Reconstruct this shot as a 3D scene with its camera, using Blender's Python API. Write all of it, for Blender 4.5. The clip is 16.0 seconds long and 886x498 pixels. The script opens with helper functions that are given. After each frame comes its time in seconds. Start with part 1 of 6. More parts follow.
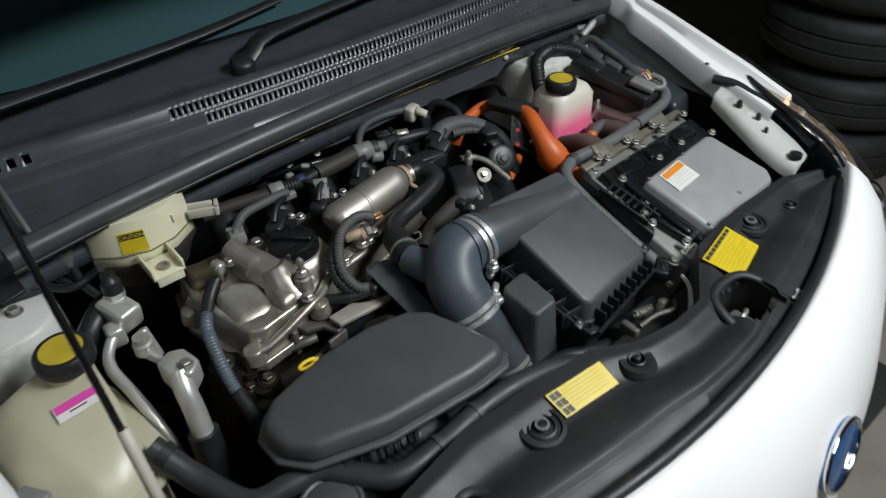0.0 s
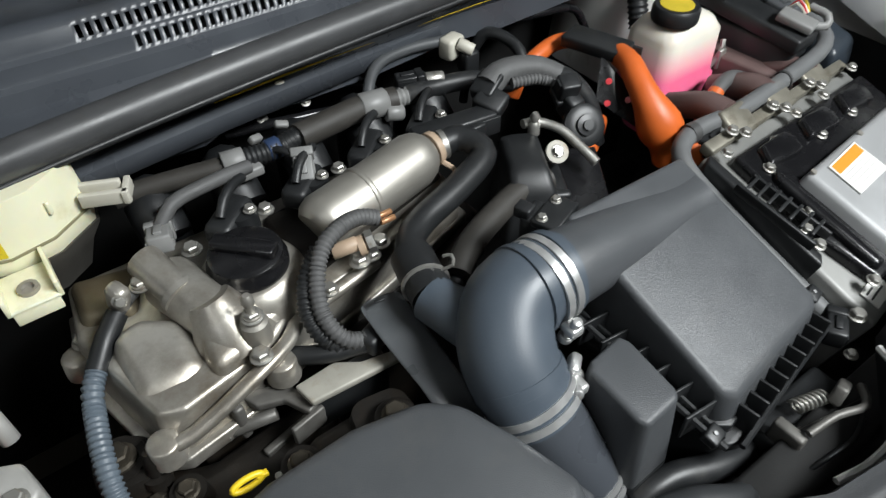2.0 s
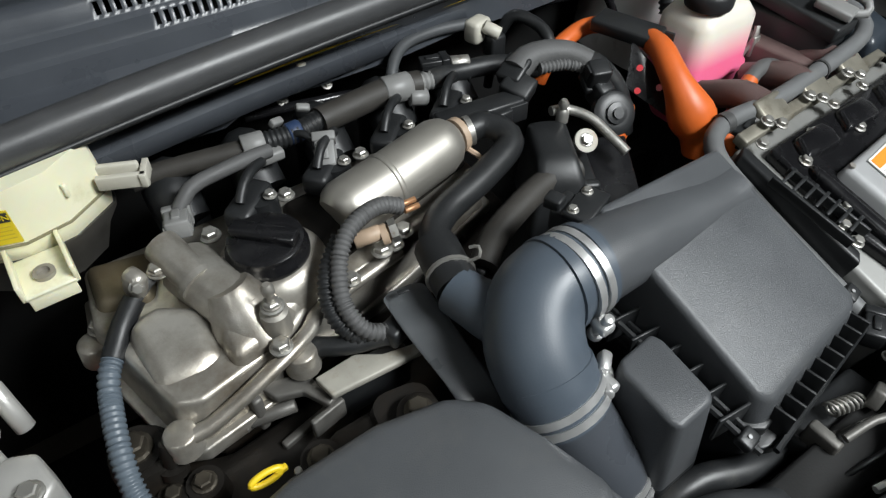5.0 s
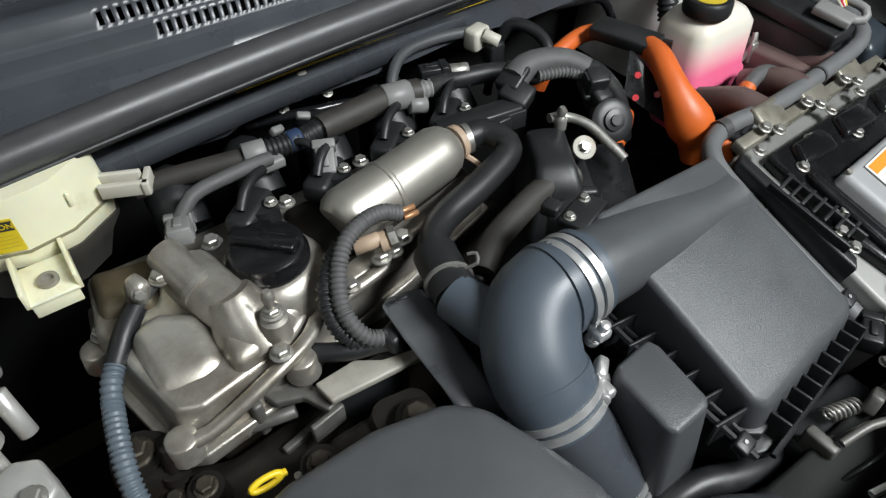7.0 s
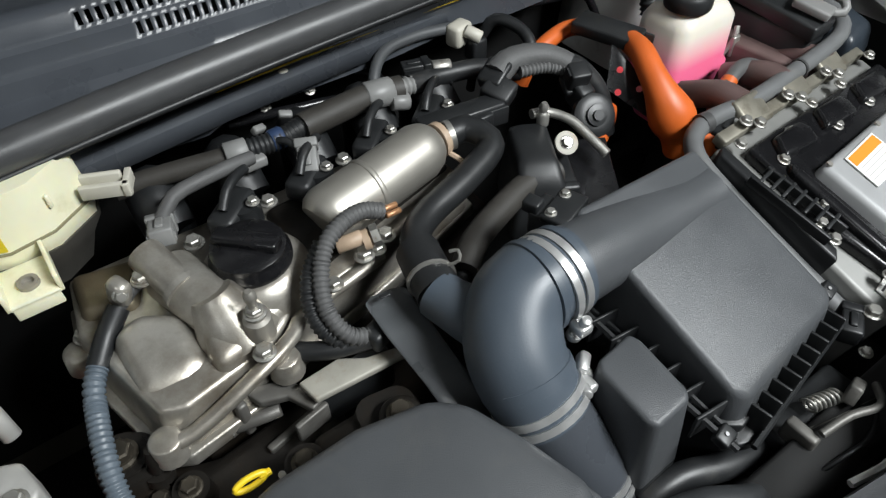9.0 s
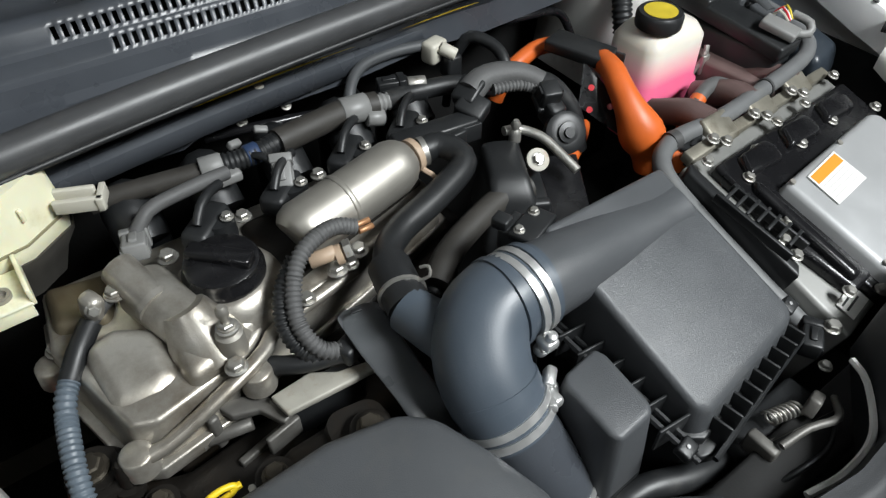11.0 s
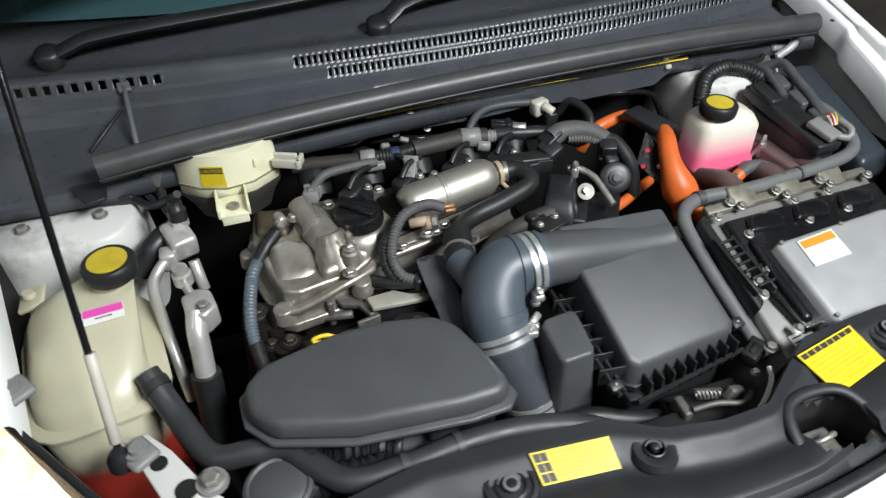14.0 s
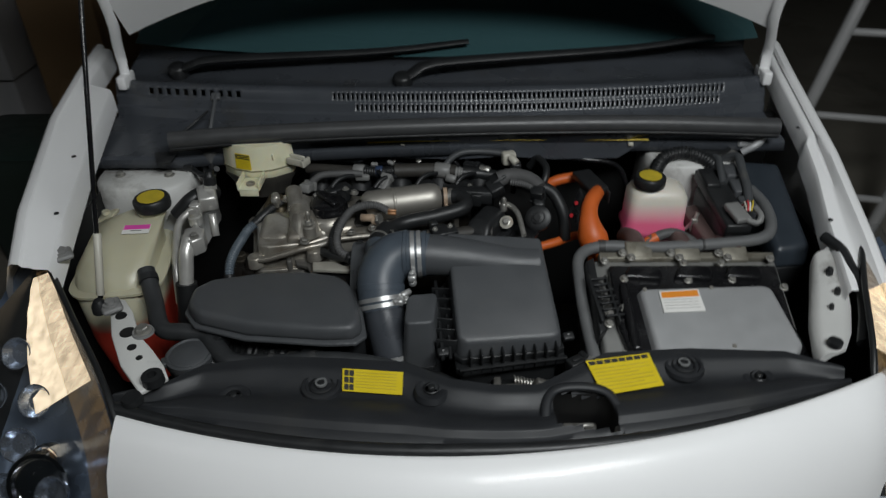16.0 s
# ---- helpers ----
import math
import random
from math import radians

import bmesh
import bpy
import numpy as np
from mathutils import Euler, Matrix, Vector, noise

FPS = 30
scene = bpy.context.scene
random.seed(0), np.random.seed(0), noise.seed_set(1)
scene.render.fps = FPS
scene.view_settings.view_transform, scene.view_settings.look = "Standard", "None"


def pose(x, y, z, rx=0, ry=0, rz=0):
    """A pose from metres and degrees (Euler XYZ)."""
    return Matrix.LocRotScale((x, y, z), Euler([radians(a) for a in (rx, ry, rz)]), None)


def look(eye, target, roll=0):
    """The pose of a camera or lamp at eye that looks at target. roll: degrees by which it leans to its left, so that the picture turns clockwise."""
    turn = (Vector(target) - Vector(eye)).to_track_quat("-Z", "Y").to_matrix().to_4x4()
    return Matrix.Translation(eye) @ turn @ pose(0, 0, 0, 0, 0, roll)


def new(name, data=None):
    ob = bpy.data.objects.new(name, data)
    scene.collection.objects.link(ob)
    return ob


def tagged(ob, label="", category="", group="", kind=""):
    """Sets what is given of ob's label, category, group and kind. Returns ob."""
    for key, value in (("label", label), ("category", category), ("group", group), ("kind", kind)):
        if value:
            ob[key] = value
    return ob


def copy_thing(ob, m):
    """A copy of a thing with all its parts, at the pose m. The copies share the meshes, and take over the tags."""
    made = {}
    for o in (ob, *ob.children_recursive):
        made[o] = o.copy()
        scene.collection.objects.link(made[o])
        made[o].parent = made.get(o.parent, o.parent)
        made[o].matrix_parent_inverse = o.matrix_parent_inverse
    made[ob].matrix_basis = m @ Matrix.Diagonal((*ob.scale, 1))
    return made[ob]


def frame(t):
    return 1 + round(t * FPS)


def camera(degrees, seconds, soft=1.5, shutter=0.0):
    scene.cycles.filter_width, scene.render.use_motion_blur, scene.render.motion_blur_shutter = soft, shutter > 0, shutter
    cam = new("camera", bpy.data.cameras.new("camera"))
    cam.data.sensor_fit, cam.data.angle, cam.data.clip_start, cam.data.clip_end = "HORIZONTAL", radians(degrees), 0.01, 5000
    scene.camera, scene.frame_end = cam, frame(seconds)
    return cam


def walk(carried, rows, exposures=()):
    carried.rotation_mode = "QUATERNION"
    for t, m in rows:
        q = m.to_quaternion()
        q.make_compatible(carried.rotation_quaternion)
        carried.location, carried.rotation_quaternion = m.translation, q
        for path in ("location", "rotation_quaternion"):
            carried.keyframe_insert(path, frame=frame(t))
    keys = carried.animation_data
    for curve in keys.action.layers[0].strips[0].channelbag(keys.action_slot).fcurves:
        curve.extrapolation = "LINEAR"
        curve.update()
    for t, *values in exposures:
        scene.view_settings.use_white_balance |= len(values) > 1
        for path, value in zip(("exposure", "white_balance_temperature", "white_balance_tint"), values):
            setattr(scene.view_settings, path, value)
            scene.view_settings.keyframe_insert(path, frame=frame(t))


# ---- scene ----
cam = camera(65.1, 16.0, soft=1.3, shutter=0.5)
PATH = [
    (0, (-0.603, -0.177, 1.504), (0.386, 1.011, 0.235), -1.7),
    (0.5, (-0.497, -0.119, 1.469), (0.402, 1.11, 0.173), -1.7),
    (1, (-0.447, -0.032, 1.405), (0.439, 1.137, 0.046), -2.8),
    (1.5, (-0.405, 0.065, 1.357), (0.483, 1.219, -0.015), -0.2),
    (2, (-0.377, 0.118, 1.318), (0.457, 1.255, -0.101), -0.6),
    (2.5, (-0.377, 0.128, 1.312), (0.435, 1.26, -0.123), -0.4),
    (3, (-0.377, 0.13, 1.313), (0.438, 1.249, -0.13), 0.0),
    (3.5, (-0.378, 0.13, 1.311), (0.433, 1.252, -0.132), 0.1),
    (4, (-0.377, 0.137, 1.307), (0.425, 1.262, -0.14), 0.1),
    (6.5, (-0.378, 0.141, 1.311), (0.407, 1.281, -0.134), -1.0),
    (7, (-0.375, 0.135, 1.313), (0.412, 1.279, -0.127), -0.9),
    (7.5, (-0.372, 0.135, 1.313), (0.421, 1.271, -0.129), -0.6),
    (8, (-0.371, 0.133, 1.314), (0.423, 1.267, -0.129), -0.8),
    (10.5, (-0.361, 0.128, 1.323), (0.458, 1.224, -0.135), -0.2),
    (11, (-0.36, 0.122, 1.329), (0.486, 1.227, -0.107), 0.7),
    (11.5, (-0.375, 0.108, 1.341), (0.445, 1.245, -0.086), -0.2),
    (12, (-0.412, 0.071, 1.376), (0.415, 1.264, 0.0), 0.4),
    (12.5, (-0.473, -0.005, 1.421), (0.339, 1.221, 0.066), 0.7),
    (13, (-0.527, -0.098, 1.47), (0.287, 1.163, 0.148), 0.4),
    (13.5, (-0.508, -0.151, 1.496), (0.181, 1.18, 0.171), -1.2),
    (14, (-0.384, -0.209, 1.492), (0.074, 1.22, 0.17), -1.1),
    (14.5, (-0.302, -0.286, 1.502), (0.052, 1.198, 0.209), -2.0),
    (15, (-0.245, -0.431, 1.531), (-0.034, 1.11, 0.274), -0.4),
    (15.5, (-0.156, -0.54, 1.556), (-0.013, 1.036, 0.333), -0.7),
    (16, (-0.007, -0.588, 1.564), (-0.049, 1.06, 0.43), -1.0),
]
walk(cam, [(t, look(eye, target, roll)) for t, eye, target, roll in PATH],
     [(0, 0.05), (0.5, 0.35), (1.5, 0.85), (3.5, 0.76), (8, 0.76), (10.5, 0.82), (13, 0.85), (14.5, 0.78), (15, 0.3), (15.5, -0.55), (16, -0.65)])


# ---- light ----
world = bpy.data.worlds.new("garage_air")
scene.world = world
world.use_nodes = True
world.node_tree.nodes["Background"].inputs[0].default_value = (0.75, 0.85, 1.0, 1)
world.node_tree.nodes["Background"].inputs[1].default_value = 0.006


def ceiling_lamp(x, y, z, w, d, watts, colour=(0.95, 0.99, 1.0), target=None):
    data = bpy.data.lights.new("ceiling_lamp", "AREA")
    data.shape, data.size, data.size_y, data.energy, data.color = "RECTANGLE", w, d, watts, colour
    ob = new("ceiling_lamp", data)
    ob.matrix_world = look((x, y, z), target or (x, y, 0))
    return ob


ceiling_lamp(0.60, -0.80, 2.45, 1.0, 0.35, 46, target=(0.1, 0.1, 0.7))
ceiling_lamp(-1.6, -0.5, 2.80, 0.4, 1.2, 5, target=(-0.5, 0.3, 0.7))


# ---- materials ----
def mat(name, colour, rough=0.5, metal=0.0, vary=0.25, scale=40.0, bump=0.1, fine=400.0, dirt=None, dirt_amount=0.0,
        coat=0.0, subsurface=0.0, rvary=0.15):
    m = bpy.data.materials.new(name)
    m.use_nodes = True
    nt = m.node_tree
    n, link = nt.nodes, nt.links
    b = n["Principled BSDF"]
    geo = n.new("ShaderNodeNewGeometry")
    big = n.new("ShaderNodeTexNoise")
    big.inputs["Scale"].default_value, big.inputs["Detail"].default_value = scale, 5
    small = n.new("ShaderNodeTexNoise")
    small.inputs["Scale"].default_value, small.inputs["Detail"].default_value = fine, 3
    for t in (big, small):
        link.new(geo.outputs["Position"], t.inputs["Vector"])
    mix = n.new("ShaderNodeMix")
    mix.data_type = "RGBA"
    mix.inputs[6].default_value = (*[c * (1 - vary) for c in colour], 1)
    mix.inputs[7].default_value = (*[min(1, c * (1 + vary)) for c in colour], 1)
    link.new(big.outputs["Fac"], mix.inputs[0])
    out = mix.outputs[2]
    if dirt:
        spots = n.new("ShaderNodeTexNoise")
        spots.inputs["Scale"].default_value, spots.inputs["Detail"].default_value = scale * 0.45, 8
        spots.inputs["Roughness"].default_value = 0.7
        link.new(geo.outputs["Position"], spots.inputs["Vector"])
        ramp = n.new("ShaderNodeMapRange")
        ramp.inputs[1].default_value, ramp.inputs[2].default_value = 0.62 - dirt_amount * 0.3, 0.75
        ramp.inputs[4].default_value = 0.85
        link.new(spots.outputs["Fac"], ramp.inputs[0])
        mix2 = n.new("ShaderNodeMix")
        mix2.data_type = "RGBA"
        mix2.inputs[7].default_value = (*dirt, 1)
        link.new(ramp.outputs[0], mix2.inputs[0])
        link.new(out, mix2.inputs[6])
        out = mix2.outputs[2]
    link.new(out, b.inputs["Base Color"])
    rr = n.new("ShaderNodeMapRange")
    rr.inputs[3].default_value, rr.inputs[4].default_value = max(0.02, rough - rvary), min(1, rough + rvary)
    link.new(big.outputs["Fac"], rr.inputs[0])
    link.new(rr.outputs[0], b.inputs["Roughness"])
    b.inputs["Metallic"].default_value = metal
    b.inputs["Coat Weight"].default_value = coat
    if subsurface:
        b.inputs["Subsurface Weight"].default_value = subsurface
        b.inputs["Subsurface Radius"].default_value = (0.02, 0.015, 0.01)
    if bump:
        bp = n.new("ShaderNodeBump")
        bp.inputs["Strength"].default_value, bp.inputs["Distance"].default_value = bump, 0.0006
        link.new(small.outputs["Fac"], bp.inputs["Height"])
        link.new(bp.outputs[0], b.inputs["Normal"])
    return m


def fluid_mat(name, plastic, fluid, level, soft=0.006):
    """Milky translucent plastic that shows the fluid inside, up to its level."""
    m = mat(name, plastic, 0.38, 0, 0.08, 18, 0.05, 250, subsurface=0.25)
    n, link = m.node_tree.nodes, m.node_tree.links
    b = n["Principled BSDF"]
    clean = b.inputs["Base Color"].links[0].from_socket
    geo, sep = n.new("ShaderNodeNewGeometry"), n.new("ShaderNodeSeparateXYZ")
    link.new(geo.outputs["Position"], sep.inputs[0])
    ramp = n.new("ShaderNodeMapRange")
    ramp.inputs[1].default_value, ramp.inputs[2].default_value = level + soft, level - soft
    link.new(sep.outputs["Z"], ramp.inputs[0])
    mix = n.new("ShaderNodeMix")
    mix.data_type = "RGBA"
    mix.inputs[7].default_value = (*fluid, 1)
    link.new(ramp.outputs[0], mix.inputs[0])
    link.new(clean, mix.inputs[6])
    link.new(mix.outputs[2], b.inputs["Base Color"])
    return m


WHITE = mat("white_paint", (0.88, 0.88, 0.88), 0.38, 0, 0.03, 6, 0.0, coat=0.15, rvary=0.05)
PRIMER = mat("white_primed_steel", (0.62, 0.62, 0.60), 0.45, 0, 0.08, 14, 0.05, dirt=(0.12, 0.10, 0.08), dirt_amount=0.25)
BLACK = mat("black_plastic", (0.014, 0.015, 0.016), 0.42, 0, 0.25, 30, 0.25, 900)
COVER = mat("radiator_cover_plastic", (0.017, 0.0185, 0.021), 0.50, 0, 0.2, 18, 0.3, 900, dirt=(0.030, 0.030, 0.029), dirt_amount=0.2)
GREY = mat("grey_black_plastic", (0.068, 0.072, 0.077), 0.38, 0, 0.14, 25, 0.6, 1000, dirt=(0.085, 0.087, 0.088), dirt_amount=0.2)
COWL = mat("cowl_plastic", (0.056, 0.062, 0.072), 0.30, 0, 0.22, 15, 0.2, 700, dirt=(0.05, 0.05, 0.048), dirt_amount=0.2)
RUBBER = mat("black_rubber", (0.014, 0.015, 0.016), 0.45, 0, 0.3, 50, 0.2, 500, dirt=(0.05, 0.048, 0.044), dirt_amount=0.15)
HOSEGREY = mat("grey_hose", (0.060, 0.064, 0.068), 0.52, 0, 0.2, 50, 0.2, 600, dirt=(0.10, 0.095, 0.085), dirt_amount=0.2)
BLUEGREY = mat("blue_grey_rubber", (0.064, 0.080, 0.100), 0.42, 0, 0.15, 25, 0.15, 500, dirt=(0.07, 0.08, 0.09), dirt_amount=0.25)
CONDUIT = mat("blue_grey_conduit", (0.10, 0.125, 0.15), 0.45, 0, 0.15, 40, 0.1)
ALU = mat("cast_aluminium", (0.52, 0.50, 0.455), 0.36, 0.72, 0.25, 30, 0.25, 700, dirt=(0.13, 0.09, 0.045), dirt_amount=0.85)
ALUCLEAN = mat("plain_aluminium", (0.42, 0.40, 0.36), 0.45, 0.75, 0.12, 30, 0.15, 600)
BRIGHTALU = mat("raw_aluminium_pipe", (0.62, 0.61, 0.58), 0.36, 0.55, 0.15, 40, 0.15, 600, dirt=(0.25, 0.23, 0.20), dirt_amount=0.2)
CLAMPSTEEL = mat("bright_clamp_steel", (0.66, 0.66, 0.65), 0.34, 0.75, 0.12, 80, 0.1)
STEEL = mat("zinc_steel", (0.44, 0.43, 0.40), 0.42, 0.8, 0.2, 120, 0.1, dirt=(0.2, 0.15, 0.09), dirt_amount=0.2)
DULLALU = mat("dull_grey_aluminium", (0.39, 0.395, 0.40), 0.46, 0.3, 0.1, 30, 0.3, 800)
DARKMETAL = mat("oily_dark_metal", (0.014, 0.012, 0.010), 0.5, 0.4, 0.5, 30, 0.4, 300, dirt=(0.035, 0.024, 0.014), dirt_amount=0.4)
GLOSSBLACK = mat("black_lacquer", (0.008, 0.008, 0.009), 0.26, 0, 0.2, 30, 0.15, 500)
ORANGE = mat("orange_cable_sheath", (0.60, 0.12, 0.02), 0.45, 0, 0.15, 40, 0.15, 500, dirt=(0.35, 0.10, 0.03), dirt_amount=0.15)
YELLOW = mat("yellow_label", (0.68, 0.52, 0.015), 0.4, 0, 0.10, 40, 0.06)
PAPER = mat("white_label", (0.78, 0.77, 0.74), 0.45, 0, 0.05, 30, 0.03)
INK = mat("black_ink", (0.03, 0.03, 0.03), 0.5, 0, 0.1, 30, 0.0)
FAINT = mat("faint_grey_print", (0.50, 0.49, 0.47), 0.5, 0, 0.1, 30, 0.0)
LABELORANGE = mat("orange_ink", (0.80, 0.27, 0.03), 0.45, 0, 0.05, 30, 0.0)
PINK = mat("pink_ink", (0.75, 0.08, 0.42), 0.4, 0, 0.05, 30, 0.0)
CAPYELLOW = mat("faded_yellow_print", (0.55, 0.42, 0.03), 0.5, 0, 0.3, 60, 0.2)
DIPYELLOW = mat("yellow_plastic", (0.82, 0.58, 0.02), 0.4, 0, 0.1, 30, 0.05)
GREYMETAL = mat("grey_insert", (0.25, 0.25, 0.25), 0.5, 0.3, 0.1, 60, 0.0)
GREYPLATE = mat("grey_cast_plate", (0.24, 0.24, 0.23), 0.5, 0.3, 0.15, 40, 0.2)
WHITEPL = mat("white_plastic", (0.52, 0.50, 0.43), 0.45, 0, 0.15, 30, 0.08)
TYRE = mat("tyre_rubber", (0.018, 0.018, 0.019), 0.65, 0, 0.3, 20, 0.4, 200, dirt=(0.05, 0.048, 0.045), dirt_amount=0.2)
CONCRETE = mat("concrete_floor", (0.26, 0.24, 0.20), 0.75, 0, 0.3, 3, 0.5, 120, dirt=(0.10, 0.09, 0.08), dirt_amount=0.3)
WALLMAT = mat("garage_wall", (0.10, 0.10, 0.10), 0.8, 0, 0.4, 1.5, 0.3, 60, dirt=(0.04, 0.04, 0.04), dirt_amount=0.4)
CARD = mat("brown_cardboard", (0.36, 0.23, 0.12), 0.8, 0, 0.15, 6, 0.2, 200)
CHROME = mat("chrome_reflector", (0.85, 0.85, 0.85), 0.08, 1.0, 0.02, 10, 0.0, rvary=0.03)
PINKRES = fluid_mat("pink_coolant_reservoir", (0.70, 0.66, 0.58), (0.78, 0.14, 0.27), 0.834, 0.024)
WASHRES = fluid_mat("coolant_overflow_plastic", (0.53, 0.505, 0.37), (0.50, 0.05, 0.03), 0.742, 0.012)


def glass_mat(name, colour, rough, alpha):
    m = bpy.data.materials.new(name)
    m.use_nodes = True
    b = m.node_tree.nodes["Principled BSDF"]
    b.inputs["Base Color"].default_value = (*colour, 1)
    b.inputs["Roughness"].default_value = rough
    b.inputs["Alpha"].default_value = alpha
    b.inputs["IOR"].default_value = 1.5
    return m


LENS = glass_mat("clear_lens", (0.02, 0.025, 0.03), 0.04, 0.22)
SCREEN = glass_mat("tinted_windscreen", (0.05, 0.115, 0.125), 0.05, 0.8)


def lamp_mat(name, colour, strength):
    m = bpy.data.materials.new(name)
    m.use_nodes = True
    b = m.node_tree.nodes["Principled BSDF"]
    b.inputs["Base Color"].default_value = (*colour, 1)
    b.inputs["Emission Color"].default_value = (*colour, 1)
    geo, flutes, ramp = [m.node_tree.nodes.new(k) for k in ("ShaderNodeNewGeometry", "ShaderNodeTexNoise", "ShaderNodeMapRange")]
    flutes.inputs["Scale"].default_value, flutes.inputs["Detail"].default_value = 60, 4
    ramp.inputs[3].default_value, ramp.inputs[4].default_value = strength * 0.1, strength * 1.9
    m.node_tree.links.new(geo.outputs["Position"], flutes.inputs["Vector"])
    m.node_tree.links.new(flutes.outputs["Fac"], ramp.inputs[0])
    m.node_tree.links.new(ramp.outputs[0], b.inputs["Emission Strength"])
    return m


BULB = lamp_mat("lit_bulb", (1.0, 0.82, 0.58), 1.5)

# ---- building blocks ----
BASE = {}


def thing(name, base, label, category, group="", kind=""):
    ob = new(name)
    ob.empty_display_size = 0.02
    ob.location = base
    BASE[ob.name] = Vector(base)
    return tagged(ob, label, category, group, kind)


def part(name, bm, material, parent, label="", sharp=52):
    """One mesh under a thing or a part, drawn in world metres."""
    base = BASE[parent.name]
    bmesh.ops.translate(bm, verts=bm.verts, vec=-base)
    bmesh.ops.recalc_face_normals(bm, faces=bm.faces)
    me = bpy.data.meshes.new(name)
    bm.to_mesh(me)
    bm.free()
    me.polygons.foreach_set("use_smooth", [True] * len(me.polygons))
    me.set_sharp_from_angle(angle=radians(sharp))
    me.materials.append(material)
    ob = new(name, me)
    ob.parent = parent
    BASE[ob.name] = base
    return tagged(ob, label)


def loft(rings, closed=True, cap=True):
    bm = bmesh.new()
    vs = [[bm.verts.new(p) for p in r] for r in rings]
    n = len(rings[0])
    for a, b in zip(vs, vs[1:]):
        for i in range(n if closed else n - 1):
            j = (i + 1) % n
            bm.faces.new((a[i], a[j], b[j], b[i]))
    if cap and closed:
        bm.faces.new(vs[0][::-1])
        bm.faces.new(vs[-1])
    return bm


def bevel(bm, w, seg=2, angle=25):
    es = [e for e in bm.edges if len(e.link_faces) == 2 and e.calc_face_angle(0) > radians(angle)]
    bmesh.ops.bevel(bm, geom=es, offset=w, segments=seg, profile=0.5, affect="EDGES", clamp_overlap=True)
    return bm


def prism(poly, z0, z1, w=0.004, seg=2, inset=0.0, slope=None):
    """A block over an outline; slope(x, y) gives the top's height instead of z1, inset draws the top in."""
    cx, cy = sum(p[0] for p in poly) / len(poly), sum(p[1] for p in poly) / len(poly)
    low = [(x, y, z0(x, y) if callable(z0) else z0) for x, y in poly]
    top = []
    for x, y in poly:
        d = math.hypot(x - cx, y - cy) or 1
        x2, y2 = x - (x - cx) / d * inset, y - (y - cy) / d * inset
        top.append((x2, y2, slope(x, y) if slope else z1))
    bm = loft([low, top])
    bmesh.ops.recalc_face_normals(bm, faces=bm.faces)
    return bevel(bm, w, seg) if w else bm


def box(c, size, w=0.002, turn=(0, 0, 0), seg=2):
    bm = bmesh.new()
    bmesh.ops.create_cube(bm, size=1)
    bmesh.ops.scale(bm, verts=bm.verts, vec=size)
    if w:
        bevel(bm, w, seg)
    bmesh.ops.transform(bm, matrix=pose(*c, *turn), verts=bm.verts)
    return bm


def smooth_line(pts, step=0.008):
    pts = [Vector(p) for p in pts]
    ext = [pts[0] * 2 - pts[1]] + pts + [pts[-1] * 2 - pts[-2]]
    out = []
    for a, b, c, d in zip(ext, ext[1:], ext[2:], ext[3:]):
        k = max(2, int((c - b).length / step))
        for i in range(k):
            t = i / k
            out.append(0.5 * (2 * b + (c - a) * t + (2 * a - 5 * b + 4 * c - d) * t * t + (3 * b - a - 3 * c + d) * t ** 3))
    return out + [pts[-1]]


def tube(pts, r, seg=12, step=0.008, smooth=True, squash=1.0):
    """A hose along points; r is a radius or a function of the way along, 0 to 1."""
    line = smooth_line(pts, step) if smooth else [Vector(p) for p in pts]
    rings, up = [], Vector((0, 0, 1))
    for i, p in enumerate(line):
        d = (line[min(i + 1, len(line) - 1)] - line[max(i - 1, 0)]).normalized()
        side = d.cross(up)
        if side.length < 0.15:
            side = d.cross(Vector((0, 1, 0)))
        side.normalize()
        if rings and side.dot(last) < 0:
            side = -side
        last = side
        n = side.cross(d)
        f = i / (len(line) - 1)
        rad = r(f) if callable(r) else r
        rings.append([p + (side * math.cos(a) + n * math.sin(a) * squash) * rad for a in (2 * math.pi * k / seg for k in range(seg))])
    return loft(rings)


def ribbed(pts, r, pitch=0.006, depth=0.0016, seg=12):
    """A corrugated conduit."""
    length = sum((b - a).length for a, b in zip(smooth_line(pts), smooth_line(pts)[1:]))
    turns = length / pitch
    return tube(pts, lambda f: r + depth * (0.5 + 0.5 * math.copysign(1, math.sin(2 * math.pi * f * turns))), seg, pitch / 4)


def lathe(profile, seg=24, at=(0, 0, 0), axis=(0, 0, 1)):
    """A turned body: (radius, height) pairs along an axis."""
    rings = [[(r * math.cos(2 * math.pi * k / seg), r * math.sin(2 * math.pi * k / seg), z) for k in range(seg)] for r, z in profile]
    bm = loft(rings)
    m = Matrix.Translation(at) @ Vector((0, 0, 1)).rotation_difference(Vector(axis)).to_matrix().to_4x4()
    bmesh.ops.transform(bm, matrix=m, verts=bm.verts)
    return bm


def rod(a, b, r, seg=12):
    a, b = Vector(a), Vector(b)
    return lathe([(r * 0.9, 0), (r, r * 0.1), (r, (b - a).length - r * 0.1), (r * 0.9, (b - a).length)], seg, a, (b - a))


def join(*bms):
    out = bms[0]
    for b in bms[1:]:
        me = bpy.data.meshes.new("tmp")
        b.to_mesh(me)
        b.free()
        out.from_mesh(me)
        bpy.data.meshes.remove(me)
    return out


